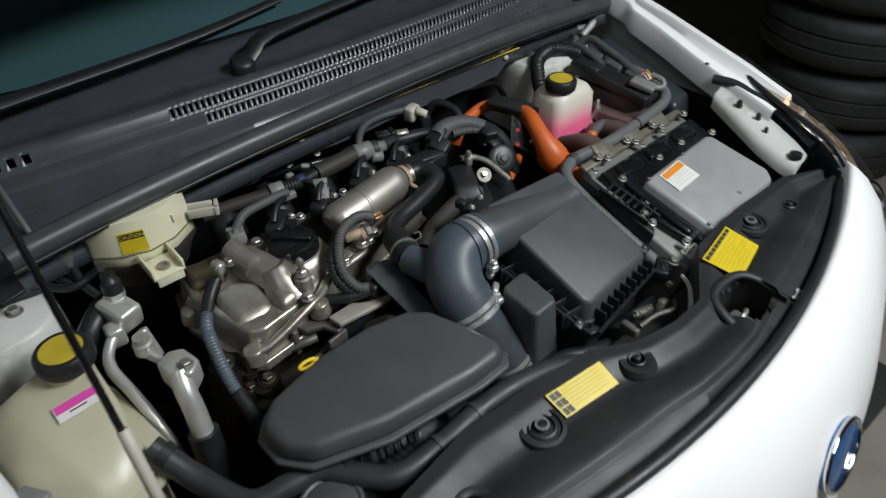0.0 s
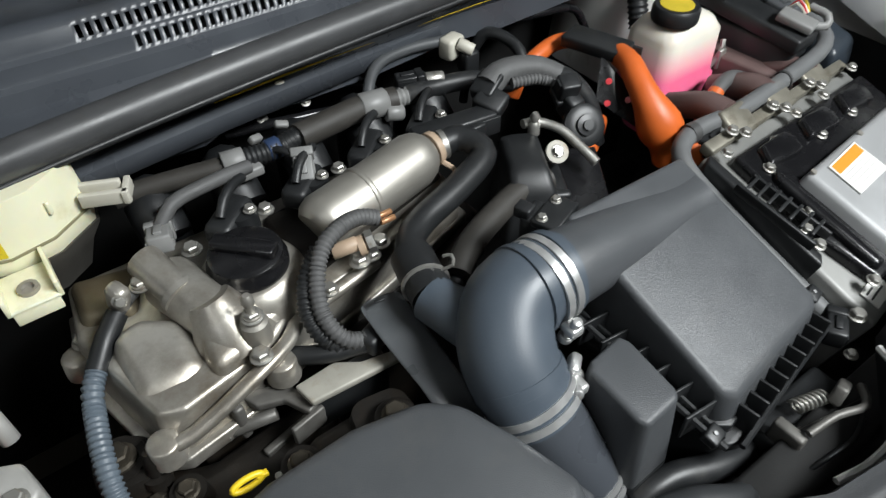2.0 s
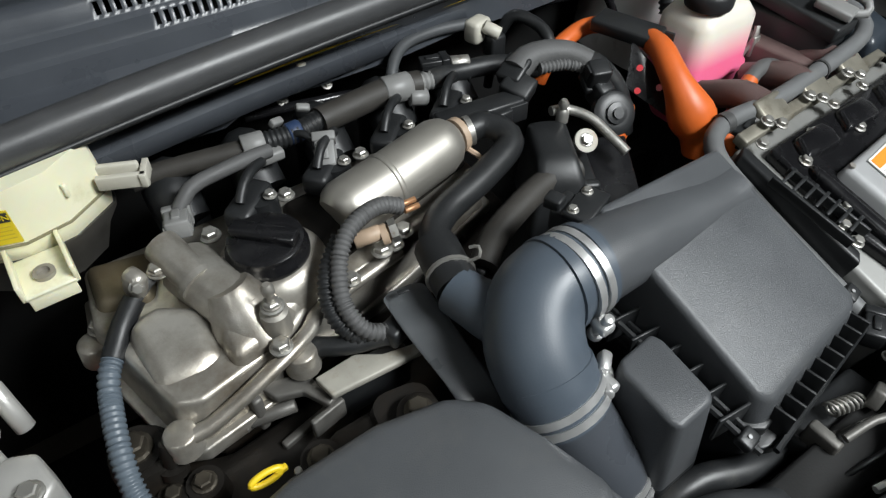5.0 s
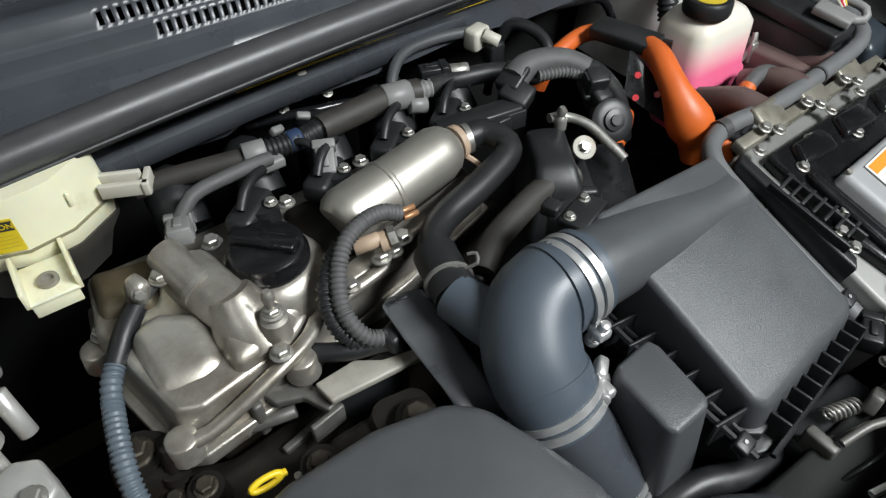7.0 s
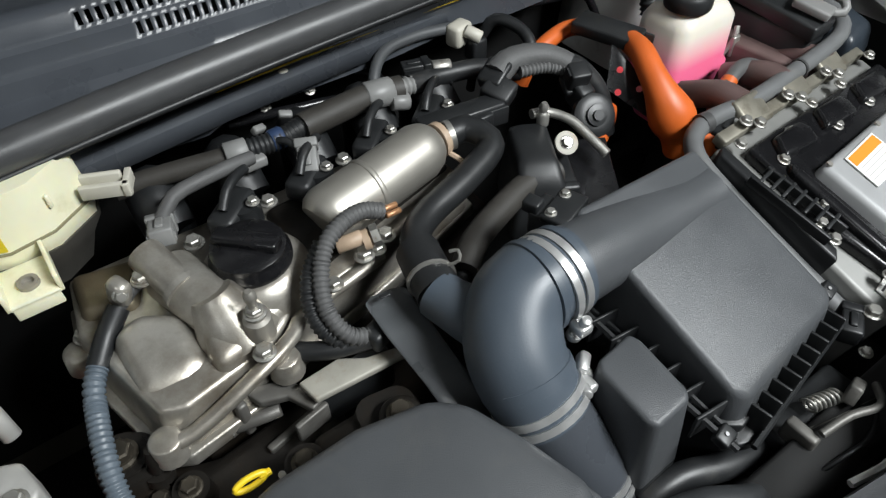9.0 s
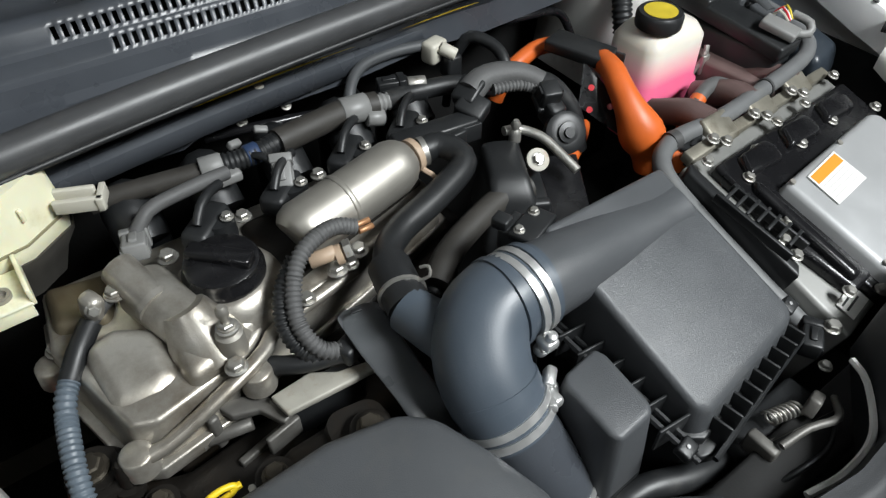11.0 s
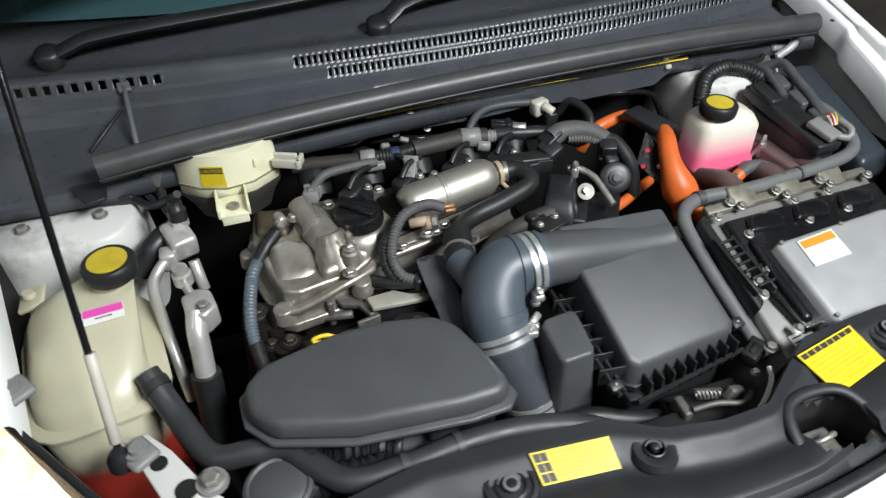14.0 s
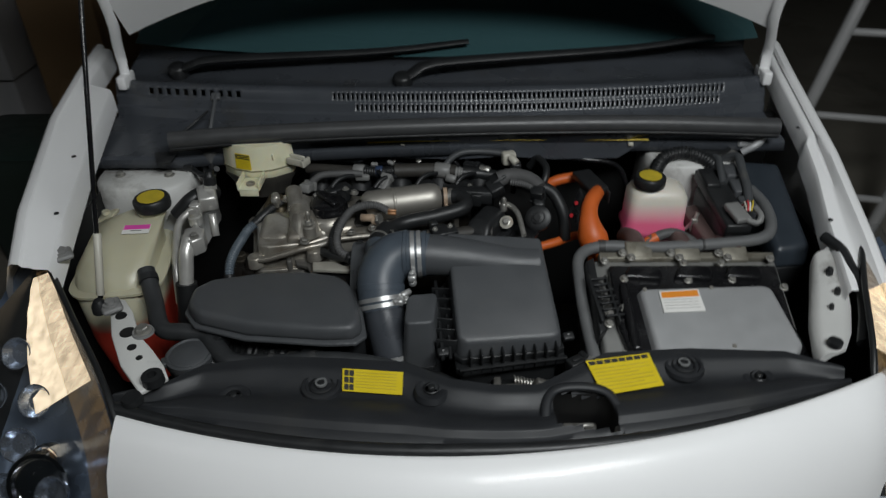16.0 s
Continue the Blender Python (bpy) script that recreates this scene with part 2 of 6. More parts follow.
def rrect(cx, cy, z, w, d, r, n=5, turn=0):
    out = []
    for sx, sy, a0 in ((1, 1, 0), (-1, 1, 90), (-1, -1, 180), (1, -1, 270)):
        for k in range(n):
            a = radians(a0 + 90 * k / (n - 1))
            x, y = sx * (w / 2 - r) + r * math.cos(a), sy * (d / 2 - r) + r * math.sin(a)
            t = radians(turn)
            out.append((cx + x * math.cos(t) - y * math.sin(t), cy + x * math.sin(t) + y * math.cos(t), z))
    return out


MESHES = {}


def lettering(text, tall, at, right, up, material, parent):
    """Flat letters centred on a place, along right and up."""
    cu = bpy.data.curves.new("lettering", "FONT")
    cu.body, cu.size, cu.align_x, cu.align_y = text, tall, "CENTER", "CENTER"
    cu.extrude = 0.0002
    tmp = bpy.data.objects.new("lettering", cu)
    me = bpy.data.meshes.new_from_object(tmp)
    bm = bmesh.new()
    bm.from_mesh(me)
    bpy.data.objects.remove(tmp)
    bpy.data.curves.remove(cu)
    bpy.data.meshes.remove(me)
    r, u = Vector(right).normalized(), Vector(up).normalized()
    n = r.cross(u).normalized()
    m = Matrix((r, n.cross(r), n)).transposed().to_4x4()
    bmesh.ops.transform(bm, matrix=Matrix.Translation(at) @ m, verts=bm.verts)
    return part("lettering", bm, material, parent)


def bolt(parent, at, r=0.006, axis=(0, 0, 1), material=None, name="bolt", tall=1.0):
    """A flanged hexagon bolt; alike ones share a mesh."""
    key = (round(r, 4), tall, (material or STEEL).name)
    if key not in MESHES:
        bm = lathe([(r * 1.35, 0), (r * 1.35, r * 0.2), (r * 1.1, r * 0.3)], 14)
        bm = join(bm, lathe([(r * 0.95, r * 0.28), (r, r * 0.35), (r, r * 0.95 * tall), (r * 0.82, r * 1.1 * tall)], 6))
        me = bpy.data.meshes.new("bolt")
        bm.to_mesh(me)
        bm.free()
        me.materials.append(material or STEEL)
        MESHES[key] = me
    ob = new(name, MESHES[key])
    ob.parent = parent
    base = BASE[parent.name]
    ob.matrix_local = Matrix.Translation(Vector(at) - base) @ Vector((0, 0, 1)).rotation_difference(Vector(axis)).to_matrix().to_4x4()
    BASE[ob.name] = base
    return ob


def clamp(parent, c, axis, r, screw=None, name="hose_clamp"):
    """A band clamp with two bands and a screw."""
    bm = lathe([(r, -0.009), (r + 0.0018, -0.009), (r + 0.0018, -0.002), (r, -0.002)], 28, c, axis)
    bm = join(bm, lathe([(r, 0.002), (r + 0.0018, 0.002), (r + 0.0018, 0.009), (r, 0.009)], 28, c, axis))
    ob = part(name, bm, CLAMPSTEEL, parent, "zinc-plated band clamp")
    if screw:
        s = Vector(screw)
        d = Vector(axis).normalized()
        t = d.cross(s - Vector(c)).normalized()
        part("clamp_screw", join(rod(s - t * 0.014, s + t * 0.014, 0.0045), box(s, (0.014, 0.016, 0.011), 0.003), lathe([(0.0062, 0), (0.0068, 0.001), (0.0068, 0.006), (0.005, 0.007)], 14, s + t * 0.013, t)), CLAMPSTEEL, ob)
    return ob


# ---- the garage ----
def slab(name, c, size, material, label, cat, w=0):
    root = thing(name, (c[0], c[1], c[2] - size[2] / 2), label, cat, kind="structure")
    part(name + "_face", box(c, size, w), material, root)
    return root


slab("floor", (0, 1.0, -0.05), (9, 10, 0.1), CONCRETE, "worn brown-grey concrete garage floor", "floor")
slab("ceiling", (0, 1.0, 2.95), (9, 10, 0.1), WALLMAT, "dark garage ceiling", "ceiling")
slab("wall_north", (0, 6.05, 1.45), (9, 0.1, 2.9), WALLMAT, "dark grey garage wall behind the car", "wall")
slab("wall_south", (0, -4.05, 1.45), (9, 0.1, 2.9), WALLMAT, "dark grey garage wall", "wall")
slab("wall_east", (4.55, 1.0, 1.45), (0.1, 10, 2.9), WALLMAT, "dark grey garage wall", "wall")
slab("wall_west", (-4.55, 1.0, 1.45), (0.1, 10, 2.9), WALLMAT, "dark grey garage wall", "wall")

# ---- the car's body ----
car = thing("car", (0, 0.9, 0), "white hatchback car with its bonnet propped open", "car")


def front_y(x):
    return 0.36 * x * x + 0.03 * x - 0.002


# bumper skin: sections across the car, each from the bay's edge down
rings = []
for i in range(41):
    x = -0.480 + 1.34 * i / 40
    xc = max(-0.50, min(0.60, x))
    y0 = front_y(xc) + max(0, abs(x - xc)) * 0.9
    z0 = 0.836 - max(0, abs(x - xc)) * 0.55
    rings.append([(x, y0 + dy, z0 + dz) for dy, dz in ((0.012, -0.02), (0.004, -0.004), (0.0, 0.0), (-0.006, 0.0), (-0.03, -0.012), (-0.065, -0.045),
                                                      (-0.10, -0.11), (-0.125, -0.20), (-0.14, -0.32), (-0.13, -0.45), (-0.10, -0.58))])
bumper = part("front_bumper", loft(rings, closed=False), WHITE, car, "glossy white front bumper")
# emblem on the bumper's nose
em = []
for r, z in ((0.062, 0), (0.062, 0.006), (0.052, 0.010)):
    em.append([(0.10 + r * 1.0 * math.cos(a), r * 0.68 * math.sin(a), z) for a in (2 * math.pi * k / 28 for k in range(28))])
EM = pose(0.030, -0.108, 0.700, 70, 0, 6)


def placed(bm, m):
    bmesh.ops.transform(bm, matrix=m, verts=bm.verts)
    return bm


emblem = part("emblem", placed(loft(em), EM), mat("blue_badge", (0.02, 0.10, 0.30), 0.2, 0.2, 0.4, 60, 0, coat=0.5), bumper, "blue oval badge with a chrome ring")
part("chrome_ring", placed(tube([(0.10 + 0.06 * math.cos(a), 0.041 * math.sin(a), 0.009) for a in (2 * math.pi * k / 28 for k in range(29))], 0.004, 8, 1, False), EM), CHROME, emblem)


def lerp(y, pts):
    for (y0, v0), (y1, v1) in zip(pts, pts[1:]):
        if y <= y1 or (y1, v1) == pts[-1]:
            f = (y - y0) / (y1 - y0)
            return v0 + (v1 - v0) * f


def fender(side, inner, ridge, notch, flare=1.0):
    """Bolted inner flange, step and crown of the wing, then the outer skin; inner and ridge give x and z along y."""
    rings = []
    for i in range(45):
        y = 1.10 - 0.78 * i / 44
        xi, zi = inner(y)
        xo, zo = ridge(y)
        s = side
        if y > notch:
            xi, zi = xo - s * 0.034, zo - 0.012
        wide = abs(xo - xi)
        a = min(0.036, wide * 0.42)
        rings.append([(xi - s * 0.002, y, zi - 0.05), (xi, y, zi - 0.006), (xi + s * 0.004, y, zi), (xi + s * a, y, zi + 0.001), (xi + s * (a + 0.006), y, zi + 0.004), (xo - s * 0.020, y, zo - 0.006),
                      (xo - s * 0.016, y, zo), (xo - s * 0.004, y, zo + 0.001), (xo + s * 0.004, y, zo - 0.006), (xo + s * (0.006 + 0.016 * flare), y, zo - 0.05), (xo + s * (0.008 + 0.037 * flare), y, zo - 0.16), (xo + s * (0.01 + 0.05 * flare), y, zo - 0.35), (xo + s * (0.01 + 0.04 * flare), y, 0.35)])
    return part("fender", loft(rings, closed=False), WHITE, car, "white painted front fender")


fl_in = lambda y: (lerp(y, [(0.30, -0.672), (0.44, -0.695), (0.62, -0.735), (0.92, -0.79), (1.1, -0.82)]), lerp(y, [(0.30, 0.895), (0.44, 0.93), (0.95, 0.995), (1.1, 1.01)]))
fl_out = lambda y: (lerp(y, [(0.30, -0.735), (0.44, -0.775), (0.75, -0.855), (1.1, -0.90)]), lerp(y, [(0.30, 0.905), (0.44, 0.945), (0.95, 1.010), (1.1, 1.02)]))
fr_in = lambda y: (lerp(y, [(0.30, 0.632), (0.50, 0.666), (0.62, 0.690), (0.80, 0.712), (1.1, 0.74)]), lerp(y, [(0.30, 0.850), (0.50, 0.885), (0.62, 0.910), (0.80, 0.948), (1.1, 0.99)]))
fr_out = lambda y: (lerp(y, [(0.30, 0.696), (0.42, 0.712), (0.66, 0.740), (0.96, 0.760), (1.1, 0.775)]), lerp(y, [(0.30, 0.865), (0.42, 0.893), (0.66, 0.940), (0.96, 0.992), (1.1, 1.012)]))
fender(-1, fl_in, fl_out, 0.90)
fender(1, fr_in, fr_out, 0.72, 0.15)

# bay shell: inner aprons, firewall and undertray, with the bay's deep shade put into their colour
part("inner_apron", loft([[(-0.745, y, 0.86), (-0.73, y, 0.6), (-0.62, y, 0.35)] for y in (0.12, 0.5, 0.8)], closed=False), mat("bay_shade_colour", (0.009, 0.009, 0.009), 0.6, 0, 0.4, 20, 0.2), car)
DARKBAY = bpy.data.materials["bay_shade_colour"]
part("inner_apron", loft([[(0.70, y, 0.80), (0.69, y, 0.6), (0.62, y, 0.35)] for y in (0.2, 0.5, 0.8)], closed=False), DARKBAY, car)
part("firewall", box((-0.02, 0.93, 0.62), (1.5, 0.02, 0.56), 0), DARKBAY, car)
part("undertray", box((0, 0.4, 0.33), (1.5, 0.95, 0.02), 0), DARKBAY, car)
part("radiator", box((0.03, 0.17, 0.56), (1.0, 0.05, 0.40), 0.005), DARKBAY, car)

# strut towers
for cx, cy, cz in ((-0.665, 0.725, 0.872), (0.505, 0.805, 0.876)):
    tw = part("strut_tower", loft([rrect(cx, cy, z, w, d, r) for z, w, d, r in ((cz - 0.16, 0.215, 0.195, 0.05), (cz - 0.03, 0.205, 0.185, 0.06), (cz - 0.006, 0.20, 0.18, 0.06), (cz, 0.19, 0.17, 0.06))]), PRIMER, car, "white painted strut tower")
    for k in range(3):
        a = radians(90 + 120 * k)
        bolt(tw, (cx + 0.06 * math.cos(a), cy + 0.06 * math.sin(a), cz), 0.008)

# bonnet, hinged at the rear and propped up
HA = radians(58)
hood_rings = []
for i in range(25):
    u = -1 + 2 * i / 24
    x = -0.03 + 0.70 * u
    rear = -0.17 * (1 - u * u)
    ring = []
    for v, t in ((-rear, 0), (0.04 - rear, 0), (0.5, 0), (0.95 - 0.2 * u * u, 0), (0.95 - 0.2 * u * u, 0.012), (0.5, 0.02), (0.04 - rear, 0.02), (-rear, 0.012)):
        sag = 0.03 * (1 - u * u)
        y, z = 0.93 - v * math.cos(HA) + (t + sag) * math.sin(HA), 1.095 + v * math.sin(HA) + (t + sag) * math.cos(HA)
        ring.append((x, y, z))
    hood_rings.append(ring)
hood = part("bonnet", loft(hood_rings), WHITE, car, "raised white bonnet panel")
# added pad, out of view: keeps the white underside from brightening reflections in the bay
pad = []
for i in range(17):
    u = -0.86 + 1.72 * i / 16
    ring = []
    for v, t in ((0.26, -0.004), (0.55, -0.004), (0.86 - 0.2 * u * u, -0.004), (0.86 - 0.2 * u * u, -0.016), (0.55, -0.020), (0.26, -0.016)):
        sag = 0.03 * (1 - u * u)
        ring.append((-0.03 + 0.70 * u, 0.93 - v * math.cos(HA) + (t + sag) * math.sin(HA), 1.095 + v * math.sin(HA) + (t + sag) * math.cos(HA)))
    pad.append(ring)
part("unseen_dark_pad", loft(pad), mat("dark_pad_black", (0.02, 0.02, 0.02), 0.9, 0, 0.3, 30, 0.4, 300), hood, "unseen black pad added to darken the bonnet's reflection")
for sx, x in ((-1, -0.775), (1, 0.69)):
    part("bonnet_hinge", join(tube([(x, 0.95, 0.985), (x, 0.955, 1.03), (x - sx * 0.01, 0.935, 1.07), (x - sx * 0.03, 0.90, 1.13), (x - sx * 0.04, 0.86, 1.21)], 0.011, 8, squash=0.4),
                              box((x, 0.95, 0.985), (0.02, 0.06, 0.03), 0.004)), WHITE, car, "white steel bonnet hinge")

# windscreen and dash beneath
scr = []
for i in range(21):
    u = -1 + 2 * i / 20
    x = -0.04 + 0.78 * u
    y = 1.02 + 0.12 * u * u
    scr.append([(x, y, 1.009), (x * 0.98, y + 0.30, 1.153), (x * 0.94, y + 0.65, 1.333)])
part("windscreen", loft(scr, closed=False), SCREEN, car, "dark tinted windscreen glass")
part("dashboard", box((0, 1.5, 0.98), (1.4, 0.7, 0.08), 0.03), BLACK, car)
part("roof", box((0, 2.75, 1.42), (1.3, 1.9, 0.06), 0.02), WHITE, car)
part("rear_body", box((0, 3.0, 0.68), (1.6, 2.2, 0.7), 0.05), WHITE, car)
part("cabin_trim", box((0, 1.6, 0.72), (1.45, 0.9, 0.6), 0.03), BLACK, car)
part("cabin_trim", box((0, 2.6, 1.1), (1.4, 0.1, 0.6), 0.02), BLACK, car)
for x, y in ((-0.83, 0.72), (0.80, 0.72), (-0.76, 3.4), (0.70, 3.4)):
    part("wheel", lathe([(0.20, -0.09), (0.29, -0.09), (0.305, -0.06), (0.305, 0.06), (0.29, 0.09), (0.20, 0.09)], 32, (x, y, 0.305), (1, 0, 0)), TYRE, car)


def resample(pts, n):
    line = smooth_line(pts, 0.01)
    return [line[round(i * (len(line) - 1) / (n - 1))] for i in range(n)]


def headlamp(pts_in, pts_out, proj):
    lens, refl, rim = [], [], []
    A, B = resample(pts_in, 25), resample(pts_out, 25)
    for a, b in zip(A, B):
        out = Vector((0, -0.35, 0.8))
        lens.append([a.lerp(b, k / 8) + out * 0.10 * (k / 8) * (1 - k / 8) for k in range(9)])
        refl.append([a.lerp(b, k / 8) - out * (0.012 + 0.30 * (k / 8) * (1 - k / 8)) for k in range(9)])
    root = part("headlight", loft(refl, closed=False), CHROMEBLUE, car, "headlight with clear lens and bright reflector", 80)
    part("lens", loft(lens, closed=False), LENS, root, "clear plastic lens", 80)
    part("lens_rim", tube(A, 0.005, 8, smooth=False), BLACK, root)
    part("amber_edge", loft([[r[0].lerp(r[1], 0.25), r[1], r[1].lerp(r[2], 0.6)] for r in lens], closed=False), AMBER, root, "yellowed lens edge", 80)
    glow = [[p.lerp(q, f) - Vector((0, -0.35, 0.8)) * 0.02 for f in (0.08, 0.18, 0.30, 0.40, 0.48)] for p, q in list(zip(A, B))[2:14]]
    part("side_lamp", loft(glow, closed=False), BULB, root, "lit warm white side lamp strip")
    pr = part("projector", lathe([(0.050, -0.05), (0.053, 0), (0.046, 0.012), (0.040, 0.012), (0.037, 0.004), (0.034, 0.003)], 28, proj, (0, -0.75, 0.5)), CHROME, root, "round chrome projector")
    part("projector_glass", lathe([(0.037, 0), (0.033, 0.012), (0.020, 0.022), (0.004, 0.026)], 28, proj, (0, -0.75, 0.5)), LENS, root)
    for k, (f, g) in enumerate(((0.35, 0.55), (0.5, 0.45), (0.62, 0.62), (0.75, 0.5), (0.85, 0.7), (0.45, 0.8), (0.7, 0.78), (0.9, 0.45))):
        i = int(f * 24)
        c = A[i].lerp(B[i], g) - Vector((0, -0.35, 0.8)) * 0.03
        part("reflector_cup", lathe([(0.020, 0), (0.026, 0.016), (0.024, 0.016), (0.015, 0.004)], 20, c, (0.1 * (k % 3 - 1), -0.7, 0.6)), CUPMAT, root)
    return root


AMBER = glass_mat("yellowed_lens_edge", (0.45, 0.28, 0.12), 0.15, 0.35)
CUPMAT = mat("satin_reflector_cup", (0.42, 0.47, 0.55), 0.25, 0.8, 0.2, 60, 0.0)
CHROMEBLUE = mat("blue_tinted_reflector", (0.22, 0.28, 0.38), 0.25, 0.6, 0.6, 14, 0.0, rvary=0.1)
headlamp([(-0.735, 0.40, 0.885), (-0.62, 0.25, 0.865), (-0.505, 0.10, 0.85), (-0.47, 0.03, 0.80), (-0.465, -0.06, 0.70)],
         [(-0.775, 0.40, 0.875), (-0.80, 0.25, 0.80), (-0.78, 0.12, 0.72), (-0.72, 0.02, 0.65), (-0.60, -0.09, 0.60)], (-0.62, 0.05, 0.71))
headlamp([(0.71, 0.46, 0.885), (0.66, 0.33, 0.865), (0.615, 0.20, 0.85), (0.60, 0.13, 0.80), (0.60, 0.04, 0.70)],
         [(0.75, 0.46, 0.875), (0.80, 0.32, 0.80), (0.82, 0.20, 0.72), (0.80, 0.10, 0.65), (0.74, 0.0, 0.60)], (0.70, 0.12, 0.71))

# ---- cowl, seal and wipers ----
SEALMAT = mat("worn_seal_rubber", (0.052, 0.053, 0.055), 0.40, 0, 0.3, 40, 0.2, 500, dirt=(0.06, 0.058, 0.055), dirt_amount=0.2)
GREYSTAY = mat("grey_stay_plastic", (0.10, 0.105, 0.11), 0.45, 0, 0.15, 40, 0.1)
cowl = thing("cowl_panel", (0, 0.88, 0.93), "black plastic cowl panel with slotted air vents", "cowl panel")
COWL_SET = Vector((0, 0.06, -0.042))
cowl.location += COWL_SET
PROFILE = [(0.728, 0.925), (0.731, 0.943), (0.738, 0.948), (0.786, 0.950), (0.791, 0.956), (0.793, 0.962), (0.797, 0.974), (0.803, 0.978), (0.805, 0.982), (0.808, 0.995), (0.814, 0.999), (0.816, 1.003), (0.820, 1.016),
           (0.825, 1.021), (0.832, 1.024), (0.842, 1.024), (0.850, 1.020), (0.90, 1.020), (0.95, 1.030), (1.0, 1.042)]
ROWS_WITH_SLOTS = {8: (-0.235, 0.585), 11: (-0.295, 0.590)}
SEAL = [(-0.592, 0.632, 0.995), (-0.45, 0.650, 0.998), (-0.2, 0.674, 0.999), (0.1, 0.692, 0.998), (0.4, 0.699, 0.995), (0.66, 0.696, 0.987)]
SEAL_Y = [(x, y) for x, y, z in SEAL]


def cowl_y(x, y):
    """The panel's front edge follows the seal; the slotted wall bows back towards the sides."""
    if y < 0.76:
        return lerp(max(-0.592, min(0.66, x)), SEAL_Y) + (y - 0.728) + 0.014
    return y + 0.06 * ((x + 0.03) / 0.75) ** 2 * (1 if y > 0.787 else 0.3)


bm = bmesh.new()
xs = [-0.80]
while xs[-1] < 0.69:
    xs.append(xs[-1] + 0.0052)
grid = [[bm.verts.new((x, cowl_y(x, y), z)) for y, z in PROFILE] for x in xs]
for i in range(len(xs) - 1):
    x = xs[i]
    for j in range(len(PROFILE) - 1):
        if j in ROWS_WITH_SLOTS and (i % 2 if x > -0.45 else i % 4 < 2) and (ROWS_WITH_SLOTS[j][0] < x < ROWS_WITH_SLOTS[j][1] or (j == 11 and -0.72 < x < -0.50)):
            continue
        bm.faces.new((grid[i][j], grid[i + 1][j], grid[i + 1][j + 1], grid[i][j + 1]))
vent = part("vent_panel", bm, COWL, cowl, "", 28)
s = vent.modifiers.new("thickness", "SOLIDIFY")
s.thickness, s.offset = 0.003, -1
part("stay_rod", rod((-0.556, 0.842, 1.006), (-0.550, 0.736, 0.955), 0.0042), GREYSTAY, cowl, "grey plastic stay")
part("stay_foot", box((-0.556, 0.842, 1.004), (0.02, 0.02, 0.008), 0.002, (20, 0, 10)), GREYSTAY, cowl)
part("stay_rod", rod((-0.566, 0.802, 0.986), (-0.617, 0.748, 0.955), 0.0030), BLACK, cowl)
part("end_flap", prism([(-0.640, 0.655), (-0.592, 0.655), (-0.590, 0.610), (-0.618, 0.602)], 0.954, 0.959, 0.001), BLACK, cowl, "torn end of the cowl lip")
# near-black like the bay, so shade behind the slots is in its colour
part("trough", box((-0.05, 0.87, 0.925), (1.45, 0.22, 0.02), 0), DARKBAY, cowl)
seal = part("rubber_seal", tube(SEAL, 0.018, 16, 0.02), SEALMAT, cowl, "long black rubber weather seal")
part("seal_lip", tube([(x, y - 0.013, z - 0.014) for x, y, z in SEAL], 0.0035, 8, 0.02), RUBBER, seal)
part("front_flange", loft([[(x, y - 0.008, z - 0.016), (x, y + 0.03, z - 0.010), (x, y + 0.034, z - 0.018), (x, y + 0.035, z - 0.026), (x, y + 0.03, z - 0.026), (x, y - 0.008, z - 0.022)] for x, y, z in smooth_line(SEAL, 0.05)]), BLACK, cowl)
part("heat_shield", loft([[(x, 0.690, 0.975), (x, 0.706, 0.968), (x, 0.709, 0.968 - d * 0.6), (x, 0.705, 0.968 - d * 1.25), (x, 0.709, 0.968 - d * 1.25), (x, 0.713, 0.968 - d * 0.6)] for x, d in ((-0.34, 0.006), (-0.31, 0.022), (-0.285, 0.020), (-0.28, 0.048), (-0.22, 0.050), (-0.19, 0.040), (-0.16, 0.042), (0.0, 0.045), (0.1, 0.040), (0.2, 0.046), (0.34, 0.044), (0.38, 0.02), (0.40, 0.008))]), COWL, cowl, "grey-black flap under the seal", 30)
for x in (-0.142, 0.345):
    part("white_clip", box((x + 0.018, 0.705, 0.945), (0.012, 0.008, 0.009), 0.003), WHITEPL, cowl)
part("yellow_wire", tube([(-0.20, 0.7035, 0.953), (-0.1, 0.7035, 0.956), (0.1, 0.7035, 0.958), (0.40, 0.7035, 0.956)], 0.0015, 6, 0.02), DIPYELLOW, cowl)

def wiper(pts, w, label):
    root = thing("wiper_arm", pts[0], label, "wiper", "windscreen wipers")
    root.location += COWL_SET
    part("arm", tube(pts, lambda f: w * (1.15 - 0.5 * f), 8, 0.02, squash=0.6), BLACK, root)
    part("pivot_cap", lathe([(0.022, -0.01), (0.022, 0.012), (0.016, 0.018)], 18, pts[0], (0, -0.3, 1)), BLACK, root)
    return root


wiper([(-0.13, 0.865, 1.028), (-0.10, 0.875, 1.048), (-0.06, 0.89, 1.06), (0.10, 0.92, 1.062), (0.40, 0.96, 1.068), (0.6, 1.00, 1.08)], 0.016, "black wiper arm parked along the windscreen")
wiper([(-0.66, 0.92, 1.035), (-0.62, 0.92, 1.052), (-0.55, 0.925, 1.062), (-0.2, 0.95, 1.068), (0.02, 0.98, 1.08)], 0.016, "black wiper arm parked along the windscreen")

CLIPGREY = mat("worn_clip_plastic", (0.16, 0.165, 0.165), 0.4, 0, 0.2, 60, 0.1)
